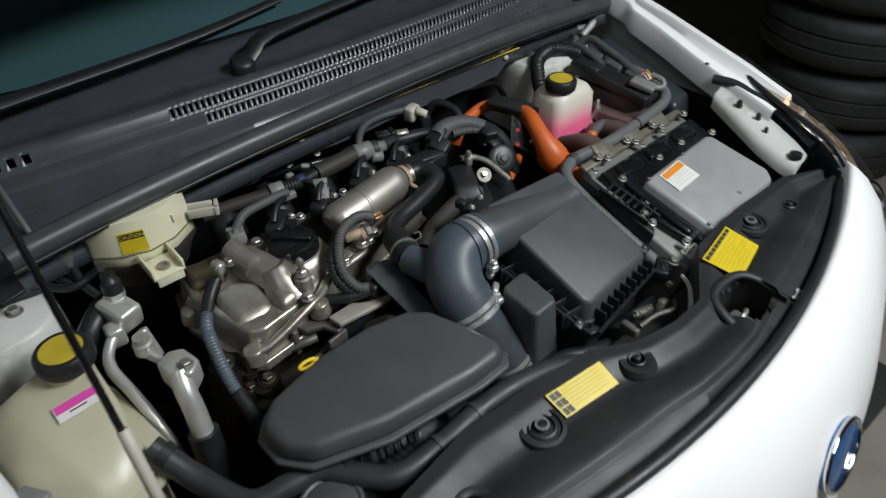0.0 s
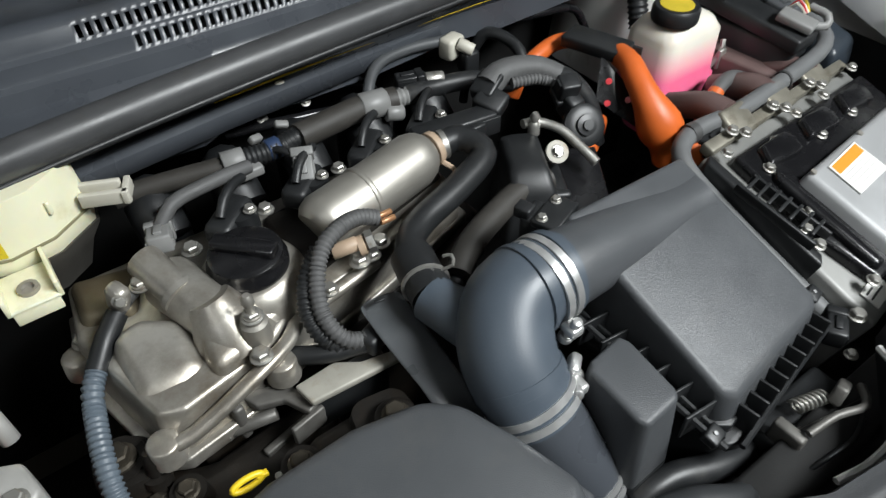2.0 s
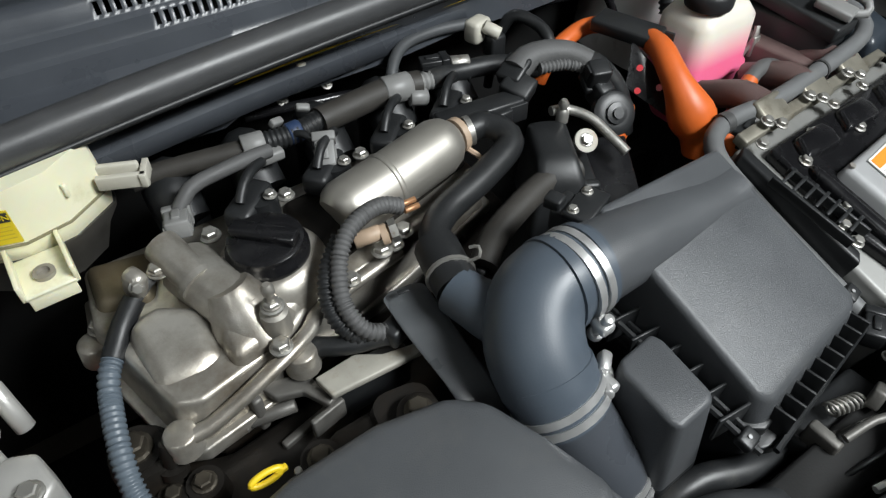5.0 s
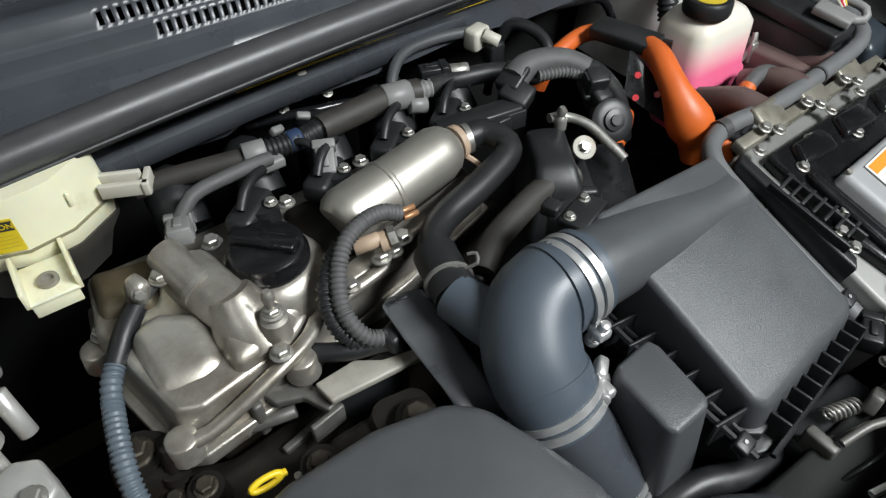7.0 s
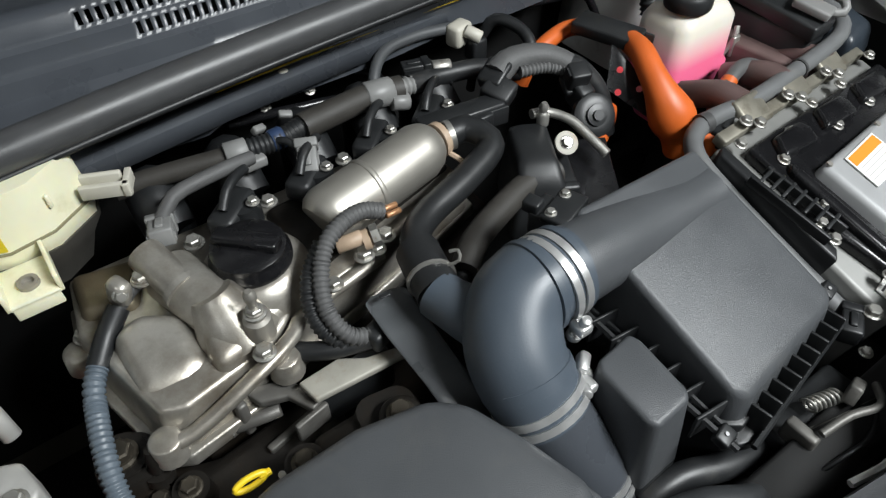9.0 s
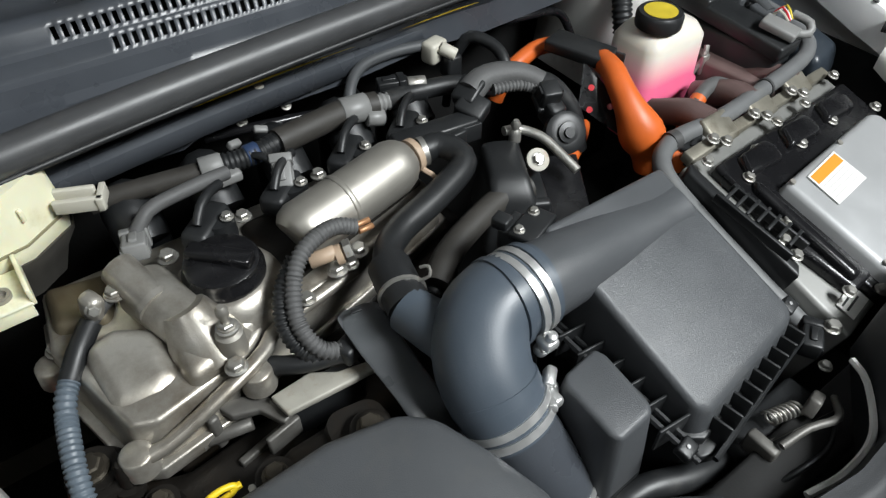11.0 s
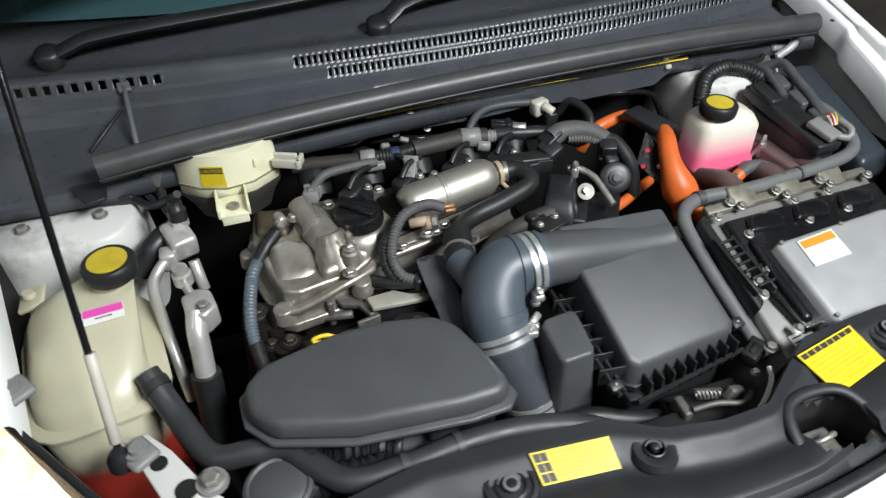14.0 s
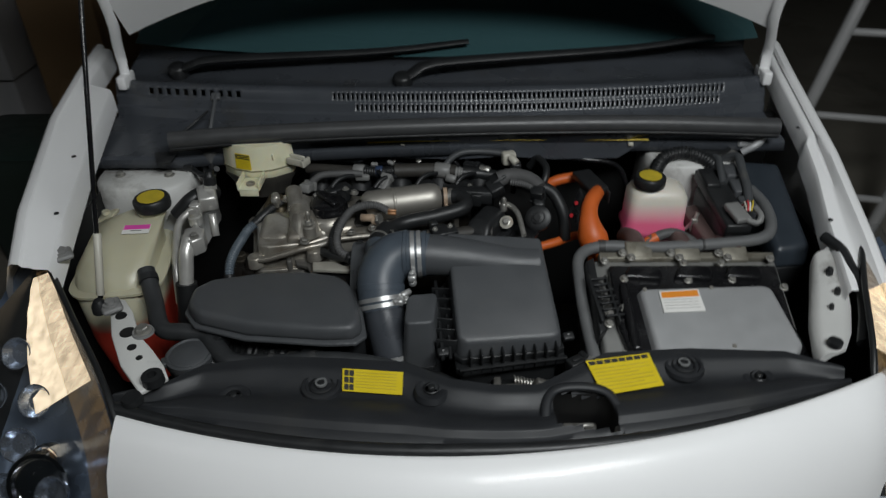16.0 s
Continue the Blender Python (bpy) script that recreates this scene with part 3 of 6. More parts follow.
# ---- radiator cover ----
cover = thing("radiator_cover", (0.05, 0.1, 0.80), "black plastic radiator support cover with yellow labels", "radiator cover")
REAR = [(-0.50, 0.105), (-0.43, 0.13), (-0.385, 0.165), (-0.285, 0.182), (-0.18, 0.178), (-0.08, 0.168), (-0.02, 0.135), (0.045, 0.125), (0.11, 0.128), (0.165, 0.165), (0.22, 0.20), (0.35, 0.215), (0.50, 0.215), (0.575, 0.185)]


def rear_y(x):
    return lerp(x, REAR)


def cover_z(x, f):
    top = 0.838 - 0.02 * max(0, x) / 0.5
    top -= 0.008 * min(1, max(0, (0.24 - f) / 0.05))
    return top + 0.0015 * math.exp(-((f - 0.86) / 0.05) ** 2) - 0.014 * math.exp(-((f - 0.62) / 0.16) ** 2) - 0.02 * max(0, 0.12 - f) / 0.12


rings = []
for i in range(150):
    x = -0.50 + 1.075 * i / 149
    y0, y1 = front_y(x) + 0.012, rear_y(x)
    ring = [(x, y0 + (y1 - y0) * f, cover_z(x, f)) for f in (0, 0.06, 0.12, 0.185, 0.195, 0.235, 0.245, 0.30, 0.36, 0.42, 0.5, 0.56, 0.62, 0.68, 0.74, 0.80, 0.83, 0.86, 0.89, 0.93, 0.96, 1.0)]
    rings.append(ring + [(x, y1 + 0.003, ring[-1][2] - 0.012), (x, y1 + 0.004, 0.76)])
skip = bmesh.new()
vs = [[skip.verts.new(p) for p in r] for r in rings]
for a, b in zip(vs, vs[1:]):
    for j in range(len(a) - 1):
        c = (a[j].co + b[j + 1].co) / 2
        if 0.125 < c.x < 0.215 and 0.055 < c.y < 0.12:
            continue
        skip.faces.new((a[j], b[j], b[j + 1], a[j + 1]))
part("cover_shell", skip, COVER, cover)
part("latch_rim", tube([(0.126, 0.040, 0.806), (0.116, 0.062, 0.815), (0.117, 0.095, 0.826), (0.127, 0.116, 0.830), (0.150, 0.126, 0.831), (0.186, 0.126, 0.830), (0.208, 0.116, 0.828), (0.219, 0.095, 0.823), (0.221, 0.072, 0.817)], 0.0075, 12, squash=0.7), COVER, cover, "rounded rim of the latch opening", 60)
well = loft([[(x, y, z) for x, y in ((0.122, 0.035), (0.118, 0.10), (0.13, 0.12), (0.20, 0.121), (0.217, 0.10), (0.220, 0.035))] for z in (0.822, 0.74)], cap=False)
# the recess's darkness is painted with the bay's shade colour
part("latch_well", well, DARKBAY, cover)
strike = part("strike_plate", prism([(0.218, 0.040), (0.252, 0.046), (0.250, 0.078), (0.222, 0.080)], 0.812, 0.8165, 0.001), PRIMER, cover, "white steel strike plate")
# no cut: a disc in the shade colour stands for the hole's dark
part("strike_hole", lathe([(0.011, 0), (0.011, 0.0015)], 16, (0.236, 0.062, 0.8165)), DARKBAY, strike)
latch = part("bonnet_latch", join(box((0.17, 0.085, 0.76), (0.05, 0.05, 0.03), 0.004), tube([(0.15, 0.09, 0.78), (0.165, 0.085, 0.795), (0.185, 0.09, 0.79)], 0.004, 8), box((0.222, 0.058, 0.80), (0.02, 0.03, 0.02), 0.002)), STEEL, cover, "steel bonnet latch in its recess")
part("edge_seal", tube([(x, front_y(x) + 0.010, 0.834 - 0.02 * max(0, x) / 0.5) for x in [-0.49 + 1.06 * k / 30 for k in range(31)]], 0.010, 8, 1, False), RUBBER, cover, "black rubber edge seal")
for x, y in ((-0.206, 0.130), (0.333, 0.180), (-0.33, 0.11), (-0.045, 0.118), (0.445, 0.17)):
    z = cover_z(x, (y - front_y(x)) / (rear_y(x) - front_y(x)))
    r = 0.018 if x in (-0.206, 0.333) else 0.012
    if r > 0.015:
        part("clip_rim", lathe([(0.031, -0.004), (0.029, 0.003), (0.024, 0.004), (0.022, 0.001)], 28, (x, y, z)), COVER, cover)
        part("clip_centre", lathe([(0.009, 0.005), (0.009, 0.008), (0.006, 0.0085), (0.006, 0.004)], 16, (x, y, z)), CLIPGREY, cover)
    else:
        part("clip_pad", lathe([(0.027, -0.006), (0.023, 0.002), (0.015, 0.002), (0.013, 0.0)], 24, (x, y, z)), COVER, cover)
    part("push_clip", lathe([(r, -0.006), (r, 0.003), (r * 0.86, 0.004), (r * 0.8, 0.0), (r * 0.45, 0.0), (r * 0.42, 0.006), (r * 0.3, 0.007)], 22, (x, y, z)), BLACK, cover)


def label_plate(name, corners, material, parent, label, bars=()):
    """A thin plate over four corners, with bars of print given as (u0, v0, u1, v1, ink)."""
    a, b, c, d = [Vector(p) for p in corners]
    n = (b - a).cross(d - a).normalized()
    if n.z < 0 and abs(n.z) > 0.05:
        n = -n

    def at(u, v, h):
        return a.lerp(b, u).lerp(d.lerp(c, u), v) + n * h

    def sheet(u0, v0, u1, v1, h0, h1):
        return loft([[at(u0, v0, h), at(u1, v0, h), at(u1, v1, h), at(u0, v1, h)] for h in (h0, h1)])

    plate = part(name, sheet(0, 0, 1, 1, 0.0, 0.0012), material, parent, label)
    for u0, v0, u1, v1, ink in bars:
        part("print_bar", sheet(u0, v0, u1, v1, 0.0012, 0.0016), ink, plate)
    return plate


zc = lambda x, y: cover_z(x, (y - front_y(x)) / (rear_y(x) - front_y(x))) + 0.001
lab1 = [(-0.177, 0.153), (-0.087, 0.145), (-0.087, 0.112), (-0.174, 0.120)]
lab2 = [(0.183, 0.173), (0.282, 0.195), (0.295, 0.142), (0.202, 0.117)]
label_plate("warning_label", [(x, y, zc(x, y) + 0.0015) for x, y in lab1], YELLOW, cover, "yellow caution label with black print",
            [(0.03 + 0.085 * i, 0.06 + 0.31 * j, 0.105 + 0.085 * i, 0.32 + 0.31 * j, INK) for i in range(2) for j in range(3)] + [(0.22, 0.12 + 0.13 * k, 0.9, 0.16 + 0.13 * k, CAPYELLOW) for k in range(6)])
label_plate("warning_label", [(x, y, zc(x, y) + 0.0045) for x, y in lab2], YELLOW, cover, "yellow caution label with black print",
            [(0.03 + 0.118 * k, 0.04, 0.13 + 0.118 * k, 0.15, INK) for k in range(8)] + [(0.05, 0.26 + 0.1 * k, 0.93 - 0.2 * (k % 3 == 2), 0.29 + 0.1 * k, CAPYELLOW) for k in range(7)])

# ---- air cleaner ----
air = thing("air_cleaner", (0.07, 0.32, 0.55), "dark grey plastic air filter box with ribbed flange", "air filter box")
lid_z = lambda x, y: 0.828 + 0.42 * (y - 0.232) - 0.09 * x
LID = [(-0.030, 0.420), (0.140, 0.424), (0.163, 0.253), (0.150, 0.244), (0.002, 0.224), (-0.011, 0.234)]
part("lid", prism(LID, 0.788, 0, 0.007, 4, 0.005, lid_z), GREY, air, "dark grey textured filter lid", 50)
part("lid_skirt", prism([(x + (x - 0.07) * 0.03, y + (y - 0.33) * 0.03) for x, y in LID], 0.782, 0.794, 0.002, 2), BLACK, air)
# the neck runs out of the lid as a round pipe
neck = []
for k in range(15):
    f = k / 14
    x = -0.082 + 0.215 * f
    g = f * f * (3 - 2 * f)
    cy, cz, ry, rz = 0.386 + 0.006 * g, 0.8825 - 0.022 * g, 0.0365 - 0.006 * g, 0.0365 - 0.010 * g
    neck.append([(x, cy + ry * math.cos(a), cz + rz * math.sin(a)) for a in (2 * math.pi * i / 28 for i in range(28))])
part("neck", loft(neck), GREY, air, "", 50)
part("base", prism([(-0.012, 0.41), (0.140, 0.415), (0.155, 0.248), (-0.002, 0.226)], 0.56, 0.778, 0.006, 2), BLACK, air)
part("flange", prism([(-0.030, 0.41), (0.152, 0.420), (0.168, 0.238), (0.004, 0.208), (-0.010, 0.214)], 0.768, 0.781, 0.003, 2), BLACK, air)
for k in range(9):
    f = (k + 0.4) / 9
    part("rib", box((0.006 + 0.155 * f, 0.219 + 0.024 * f, 0.792), (0.0028, 0.022, 0.036), 0.0008, (0, 0, 8)), BLACK, air)
part("front_rail", tube([(-0.004, 0.205, 0.786), (0.085, 0.221, 0.786), (0.168, 0.235, 0.786)], 0.0032, 6, 0.05), BLACK, air)
for k in range(6):
    f = (k + 0.4) / 6
    part("rib", box((-0.024 - 0.012 * f, 0.232 + 0.135 * f, 0.802 + 0.020 * f), (0.034, 0.0028, 0.030), 0.0008, (0, 0, -6)), BLACK, air)
part("flange_rail", tube([(-0.030, 0.208, 0.806), (-0.038, 0.29, 0.818), (-0.046, 0.376, 0.832)], 0.0032, 6, 0.05), BLACK, air)
part("inner_rail", tube([(-0.018, 0.216, 0.800), (-0.024, 0.29, 0.812), (-0.034, 0.372, 0.824)], 0.0026, 6, 0.05), BLACK, air)
for x, y, z in ((-0.030, 0.222, 0.808), (0.172, 0.262, 0.806)):
    ear = part("clip_ear", box((x, y, z), (0.018, 0.014, 0.010), 0.002, (20, 0, 12)), BLACK, air)
    part("ear_hole", lathe([(0.0018, 0), (0.0018, 0.001)], 10, (x, y - 0.001, z + 0.0054), (0, -0.34, 0.94)), GREYMETAL, ear)
sensor = part("flow_sensor", join(box((-0.040, 0.436, 0.893), (0.030, 0.020, 0.026), 0.003, (0, 0, 20)), box((-0.030, 0.424, 0.905), (0.044, 0.026, 0.008), 0.002, (0, 0, 20)), box((-0.050, 0.442, 0.908), (0.014, 0.016, 0.012), 0.002, (0, 0, 20))), BLACK, air)
bolt(sensor, (-0.046, 0.424, 0.909), 0.004)
bolt(sensor, (-0.020, 0.434, 0.909), 0.004)

# ---- intake elbow ----
elbow = thing("intake_elbow_hose", (-0.14, 0.33, 0.72), "blue-grey rubber intake elbow with steel clamps", "intake hose")
EL = [(-0.058, 0.384, 0.882), (-0.085, 0.387, 0.884), (-0.108, 0.386, 0.882), (-0.126, 0.376, 0.873), (-0.137, 0.357, 0.857), (-0.137, 0.338, 0.838), (-0.132, 0.318, 0.815)]
part("hose", tube(EL, lambda f: 0.0375 + 0.003 * math.sin(math.pi * f), 32, 0.006), BLUEGREY, elbow, "", 60)
part("lower_pipe", tube([(-0.134, 0.324, 0.822), (-0.124, 0.296, 0.785), (-0.112, 0.270, 0.738), (-0.108, 0.255, 0.66)], 0.0345, 24), COWL, elbow, "", 60)
part("side_branch", tube([(-0.128, 0.372, 0.866), (-0.142, 0.402, 0.863), (-0.150, 0.432, 0.861), (-0.152, 0.442, 0.861)], lambda f: 0.030 - 0.008 * min(1, 1.4 * f), 20), BLUEGREY, elbow, "", 60)
for x, r in ((-0.096, 0.0405), (-0.064, 0.0385)):
    part("hose_rib", lathe([(r - 0.002, -0.004), (r + 0.001, -0.003), (r + 0.001, 0.003), (r - 0.002, 0.004)], 32, (x, 0.3865, 0.8835), (1, 0.0, 0)), BLUEGREY, elbow)
part("cuff", lathe([(0.0385, -0.006), (0.0405, -0.005), (0.0405, 0.005), (0.0385, 0.006)], 32, (-0.137, 0.343, 0.843), (-0.02, 0.66, 0.75)), BLUEGREY, elbow)
clamp(elbow, (-0.078, 0.386, 0.8830), (1, 0.06, 0.02), 0.0392, (-0.083, 0.341, 0.868))
clamp(elbow, (-0.134, 0.327, 0.825), (-0.16, 0.62, 0.76), 0.0388, (-0.104, 0.309, 0.842))
clamp(elbow, (-0.114, 0.275, 0.748), (-0.15, 0.42, 0.88), 0.0350, (-0.086, 0.258, 0.756))
part("clamp_tail", box((-0.094, 0.324, 0.846), (0.020, 0.010, 0.012), 0.003, (25, 0, 40)), CLAMPSTEEL, elbow)

# ---- resonator and small chamber ----
reso = thing("intake_resonator", (-0.3, 0.31, 0.74), "smooth dark grey plastic intake resonator box", "resonator box")
RES = [(-0.460, 0.335), (-0.458, 0.296), (-0.432, 0.264), (-0.345, 0.236), (-0.215, 0.224), (-0.170, 0.226), (-0.155, 0.243), (-0.168, 0.300), (-0.186, 0.352), (-0.210, 0.374), (-0.270, 0.388), (-0.345, 0.386), (-0.436, 0.362)]
part("shell", prism(RES, 0.826, 0.854, 0.011, 4, 0.008), GREY, reso)
part("seam_rim", prism([(x * 1.0 + (x + 0.3) * 0.025, y + (y - 0.31) * 0.05) for x, y in RES], 0.820, 0.828, 0.003, 2), GREY, reso)
part("lower_shell", prism([(-0.3 + (x + 0.3) * 0.96, 0.325 + (y - 0.31) * 0.74) for x, y in RES], 0.70, 0.821, 0.004, 2), BLACK, reso)
chamber = thing("resonance_chamber", (-0.06, 0.28, 0.70), "small black plastic side chamber of the air filter", "resonance chamber")
CH = [(-0.088, 0.326), (-0.040, 0.330), (-0.034, 0.318), (-0.038, 0.250), (-0.046, 0.242), (-0.092, 0.240), (-0.099, 0.250), (-0.097, 0.316)]
part("shell", prism(CH, 0.755, 0.850, 0.009, 4, 0.010, lambda x, y: 0.848 + 0.06 * (y - 0.28)), GREY, chamber, "", 50)
part("lower_half", prism(CH, 0.62, 0.758, 0.004), BLACK, chamber)

# ---- inverter ----
inv = thing("inverter", (0.4, 0.34, 0.6), "silver and black hybrid power inverter with bolted cover", "inverter")
# it leans forward on its mounts
inv.matrix_world = Matrix.Translation((0.40, 0.33, 0.79)) @ pose(0, 0, 0, 13.5, 4.0, 0) @ Matrix.Translation((0.0, 0.01, -0.19))
INV = [(0.240, 0.455), (0.585, 0.480), (0.575, 0.255), (0.235, 0.205)]
part("case", prism(INV, 0.62, 0.780, 0.006, 2), GREYPLATE, inv, "cast aluminium inverter case")
part("cover_plate", prism([(0.262, 0.432), (0.572, 0.455), (0.562, 0.262), (0.275, 0.235), (0.262, 0.30)], 0.778, 0.796, 0.005, 2), GLOSSBLACK, inv, "black lacquered cover plate")
ilid = part("lid", prism([(0.296, 0.372), (0.532, 0.400), (0.546, 0.392), (0.566, 0.264), (0.546, 0.240), (0.306, 0.208)], 0.770, 0.812, 0.010, 4, 0.010), DULLALU, inv, "dull silver raised lid")
for x, y in ((0.255, 0.44), (0.332, 0.425), (0.40, 0.445), (0.47, 0.45), (0.565, 0.468), (0.57, 0.40), (0.285, 0.40), (0.275, 0.335), (0.249, 0.32), (0.245, 0.30), (0.262, 0.24), (0.40, 0.405), (0.48, 0.412), (0.50, 0.245), (0.30, 0.222)):
    bolt(inv, (x, y, 0.797), 0.0058)
label_plate("warning_sticker", [(0.335, 0.362, 0.8132), (0.405, 0.372, 0.8132), (0.408, 0.325, 0.8132), (0.336, 0.317, 0.8132)], PAPER, ilid, "white sticker with orange warning strip",
            [(0.04, 0.05, 0.96, 0.33, LABELORANGE)] + [(0.06, 0.42 + 0.13 * k, 0.9, 0.445 + 0.13 * k, FAINT) for k in range(4)])
label_plate("code_sticker", [(0.252, 0.238, 0.7815), (0.292, 0.245, 0.7815), (0.294, 0.222, 0.7815), (0.254, 0.216, 0.7815)], PAPER, inv, "small white part sticker", [(0.1, 0.2, 0.5, 0.3, INK), (0.1, 0.5, 0.8, 0.6, INK)])

# ---- fuse box ----
fuse = thing("fuse_box", (0.65, 0.61, 0.7), "black plastic fuse and relay box", "fuse box")
part("lid", prism([(0.588, 0.765), (0.682, 0.755), (0.664, 0.500), (0.592, 0.490)], 0.77, 0, 0.012, 4, 0.008, lambda x, y: 0.814 + (y - 0.49) * 0.20), mat("blue_black_plastic", (0.030, 0.038, 0.048), 0.34, 0, 0.2, 25, 0.2, 700), fuse)
part("base", prism([(0.590, 0.755), (0.676, 0.748), (0.660, 0.505), (0.596, 0.495)], 0.60, 0.772, 0.004), BLACK, fuse)

# ---- reservoirs ----
ires = thing("inverter_coolant_reservoir", (0.395, 0.635, 0.72), "translucent reservoir half full of pink coolant", "coolant reservoir")
part("tank", loft([rrect(0.393, 0.632, z, w, d, r) for z, w, d, r in ((0.715, 0.09, 0.06, 0.02), (0.735, 0.105, 0.075, 0.02), (0.78, 0.115, 0.082, 0.02), (0.786, 0.124, 0.09, 0.02), (0.794, 0.124, 0.09, 0.02), (0.800, 0.115, 0.084, 0.02),
     (0.862, 0.112, 0.082, 0.02), (0.876, 0.098, 0.07, 0.024), (0.884, 0.06, 0.05, 0.022))]), PINKRES, ires)
part("filler_neck", lathe([(0.024, 0), (0.024, 0.012)], 20, (0.375, 0.627, 0.878)), PINKRES, ires)
icap = part("cap", lathe([(0.030, 0.0), (0.031, 0.004), (0.031, 0.016), (0.028, 0.020), (0.024, 0.020)], 28, (0.373, 0.624, 0.884)), BLACK, ires, "black cap with yellow warning print")
part("cap_print", lathe([(0.022, 0), (0.022, 0.0008)], 24, (0.373, 0.624, 0.904)), CAPYELLOW, icap)

wres = thing("coolant_overflow_tank", (-0.63, 0.48, 0.62), "yellowed translucent coolant tank with red fluid", "coolant tank")
part("tank", loft([rrect(cx, cy, z, w, d, r, turn=8) for cx, cy, z, w, d, r in ((-0.622, 0.45, 0.60, 0.11, 0.17, 0.03), (-0.632, 0.455, 0.70, 0.128, 0.20, 0.04), (-0.638, 0.465, 0.80, 0.138, 0.21, 0.045), (-0.638, 0.475, 0.835, 0.132, 0.19, 0.045),
     (-0.630, 0.50, 0.858, 0.125, 0.13, 0.04), (-0.605, 0.535, 0.872, 0.075, 0.07, 0.03))]), WASHRES, wres)
part("filler_neck", lathe([(0.025, 0), (0.025, 0.02)], 20, (-0.595, 0.546, 0.866)), WASHRES, wres)
wcap = part("cap", lathe([(0.033, 0.0), (0.034, 0.004), (0.034, 0.018), (0.031, 0.022), (0.027, 0.022)], 28, (-0.590, 0.546, 0.884)), BLACK, wres, "black cap with yellow warning print")
part("cap_print", lathe([(0.025, 0), (0.025, 0.0008)], 24, (-0.590, 0.546, 0.906)), CAPYELLOW, wcap)

BRAKEPL = mat("yellowed_reservoir_plastic", (0.80, 0.78, 0.58), 0.36, 0, 0.10, 22, 0.05, 250, dirt=(0.56, 0.51, 0.28), dirt_amount=0.2, subsurface=0.35)
BRAKESEAM = mat("dirty_seam", (0.24, 0.22, 0.13), 0.5, 0, 0.3, 60, 0.1)
BRAKEMETAL = mat("dirty_cast_carrier", (0.10, 0.095, 0.085), 0.5, 0.6, 0.3, 40, 0.3)
ZINCBUSH = mat("zinc_bushing", (0.30, 0.28, 0.24), 0.5, 0.4, 0.2, 60, 0.2)
bres = thing("brake_fluid_reservoir", (-0.43, 0.70, 0.86), "yellowed brake fluid reservoir with caution label", "fluid reservoir")
BR = [(-0.500, 0.723), (-0.497, 0.712), (-0.466, 0.688), (-0.430, 0.676), (-0.392, 0.682), (-0.353, 0.708), (-0.350, 0.723)]


def br_ring(f, z, lift=0.0):
    return [(-0.425 + (x + 0.425) * f, 0.723 + (y - 0.723) * f, z) for x, y in BR]


tank = part("tank", bevel(loft([br_ring(f, z) for f, z in ((1.0, 0.889), (0.975, 0.915), (0.95, 0.943))]), 0.004, 3), BRAKEPL, bres, "", 50)
part("tank_taper", bevel(loft([br_ring(f, z) for f, z in ((0.55, 0.846), (0.80, 0.860), (0.99, 0.872), (0.99, 0.8875))]), 0.003, 2), BRAKEPL, bres, "", 50)
part("tank_seam", loft([br_ring(f, z) for f, z in ((1.0, 0.8870), (1.018, 0.8872), (1.018, 0.8898), (1.0, 0.8900))]), BRAKESEAM, bres)
part("cast_carrier", loft([br_ring(f, z) for f, z in ((0.70, 0.82), (0.86, 0.850), (1.02, 0.868), (1.02, 0.8715))]), BRAKEMETAL, bres, "stained cast carrier")
part("mount_tab", join(box((-0.428, 0.650, 0.874), (0.042, 0.050, 0.005), 0.002), box((-0.449, 0.652, 0.881), (0.004, 0.052, 0.018), 0.001), box((-0.407, 0.652, 0.881), (0.004, 0.052, 0.018), 0.001), box((-0.428, 0.627, 0.868), (0.038, 0.004, 0.016), 0.001)), BRAKEPL, bres)
part("tab_bushing", lathe([(0.009, 0), (0.009, 0.004), (0.0055, 0.004), (0.005, 0.0005)], 16, (-0.428, 0.645, 0.8765)), ZINCBUSH, bres)
part("index_mark", box((-0.385, 0.685, 0.918), (0.004, 0.004, 0.014), 0.0015, (0, 0, 30)), BRAKEPL, bres)
cl = label_plate("caution_label", [(-0.4305, 0.6783, 0.926), (-0.463, 0.6892, 0.926), (-0.4645, 0.6872, 0.8925), (-0.4305, 0.6760, 0.8925)], YELLOW, bres, "yellow caution label", [(0.02, 0.06, 0.98, 0.34, INK)] + [(0.08, 0.46 + 0.12 * k, 0.9 - 0.2 * (k % 2), 0.49 + 0.12 * k, CAPYELLOW) for k in range(4)])
lettering("CAUTION", 0.0075, (-0.4475, 0.6811, 0.9195), (0.948, -0.318, 0), (0.02, 0.06, 1), YELLOW, cl)
part("side_clip", join(box((-0.342, 0.704, 0.908), (0.044, 0.006, 0.012), 0.002, (0, 0, -25)), box((-0.340, 0.688, 0.904), (0.044, 0.006, 0.014), 0.001, (0, 0, -25)), box((-0.320, 0.688, 0.904), (0.006, 0.026, 0.014), 0.001, (0, 0, -25)), box((-0.340, 0.696, 0.902), (0.034, 0.020, 0.003), 0.001, (0, 0, -25))), WHITEPL, bres)

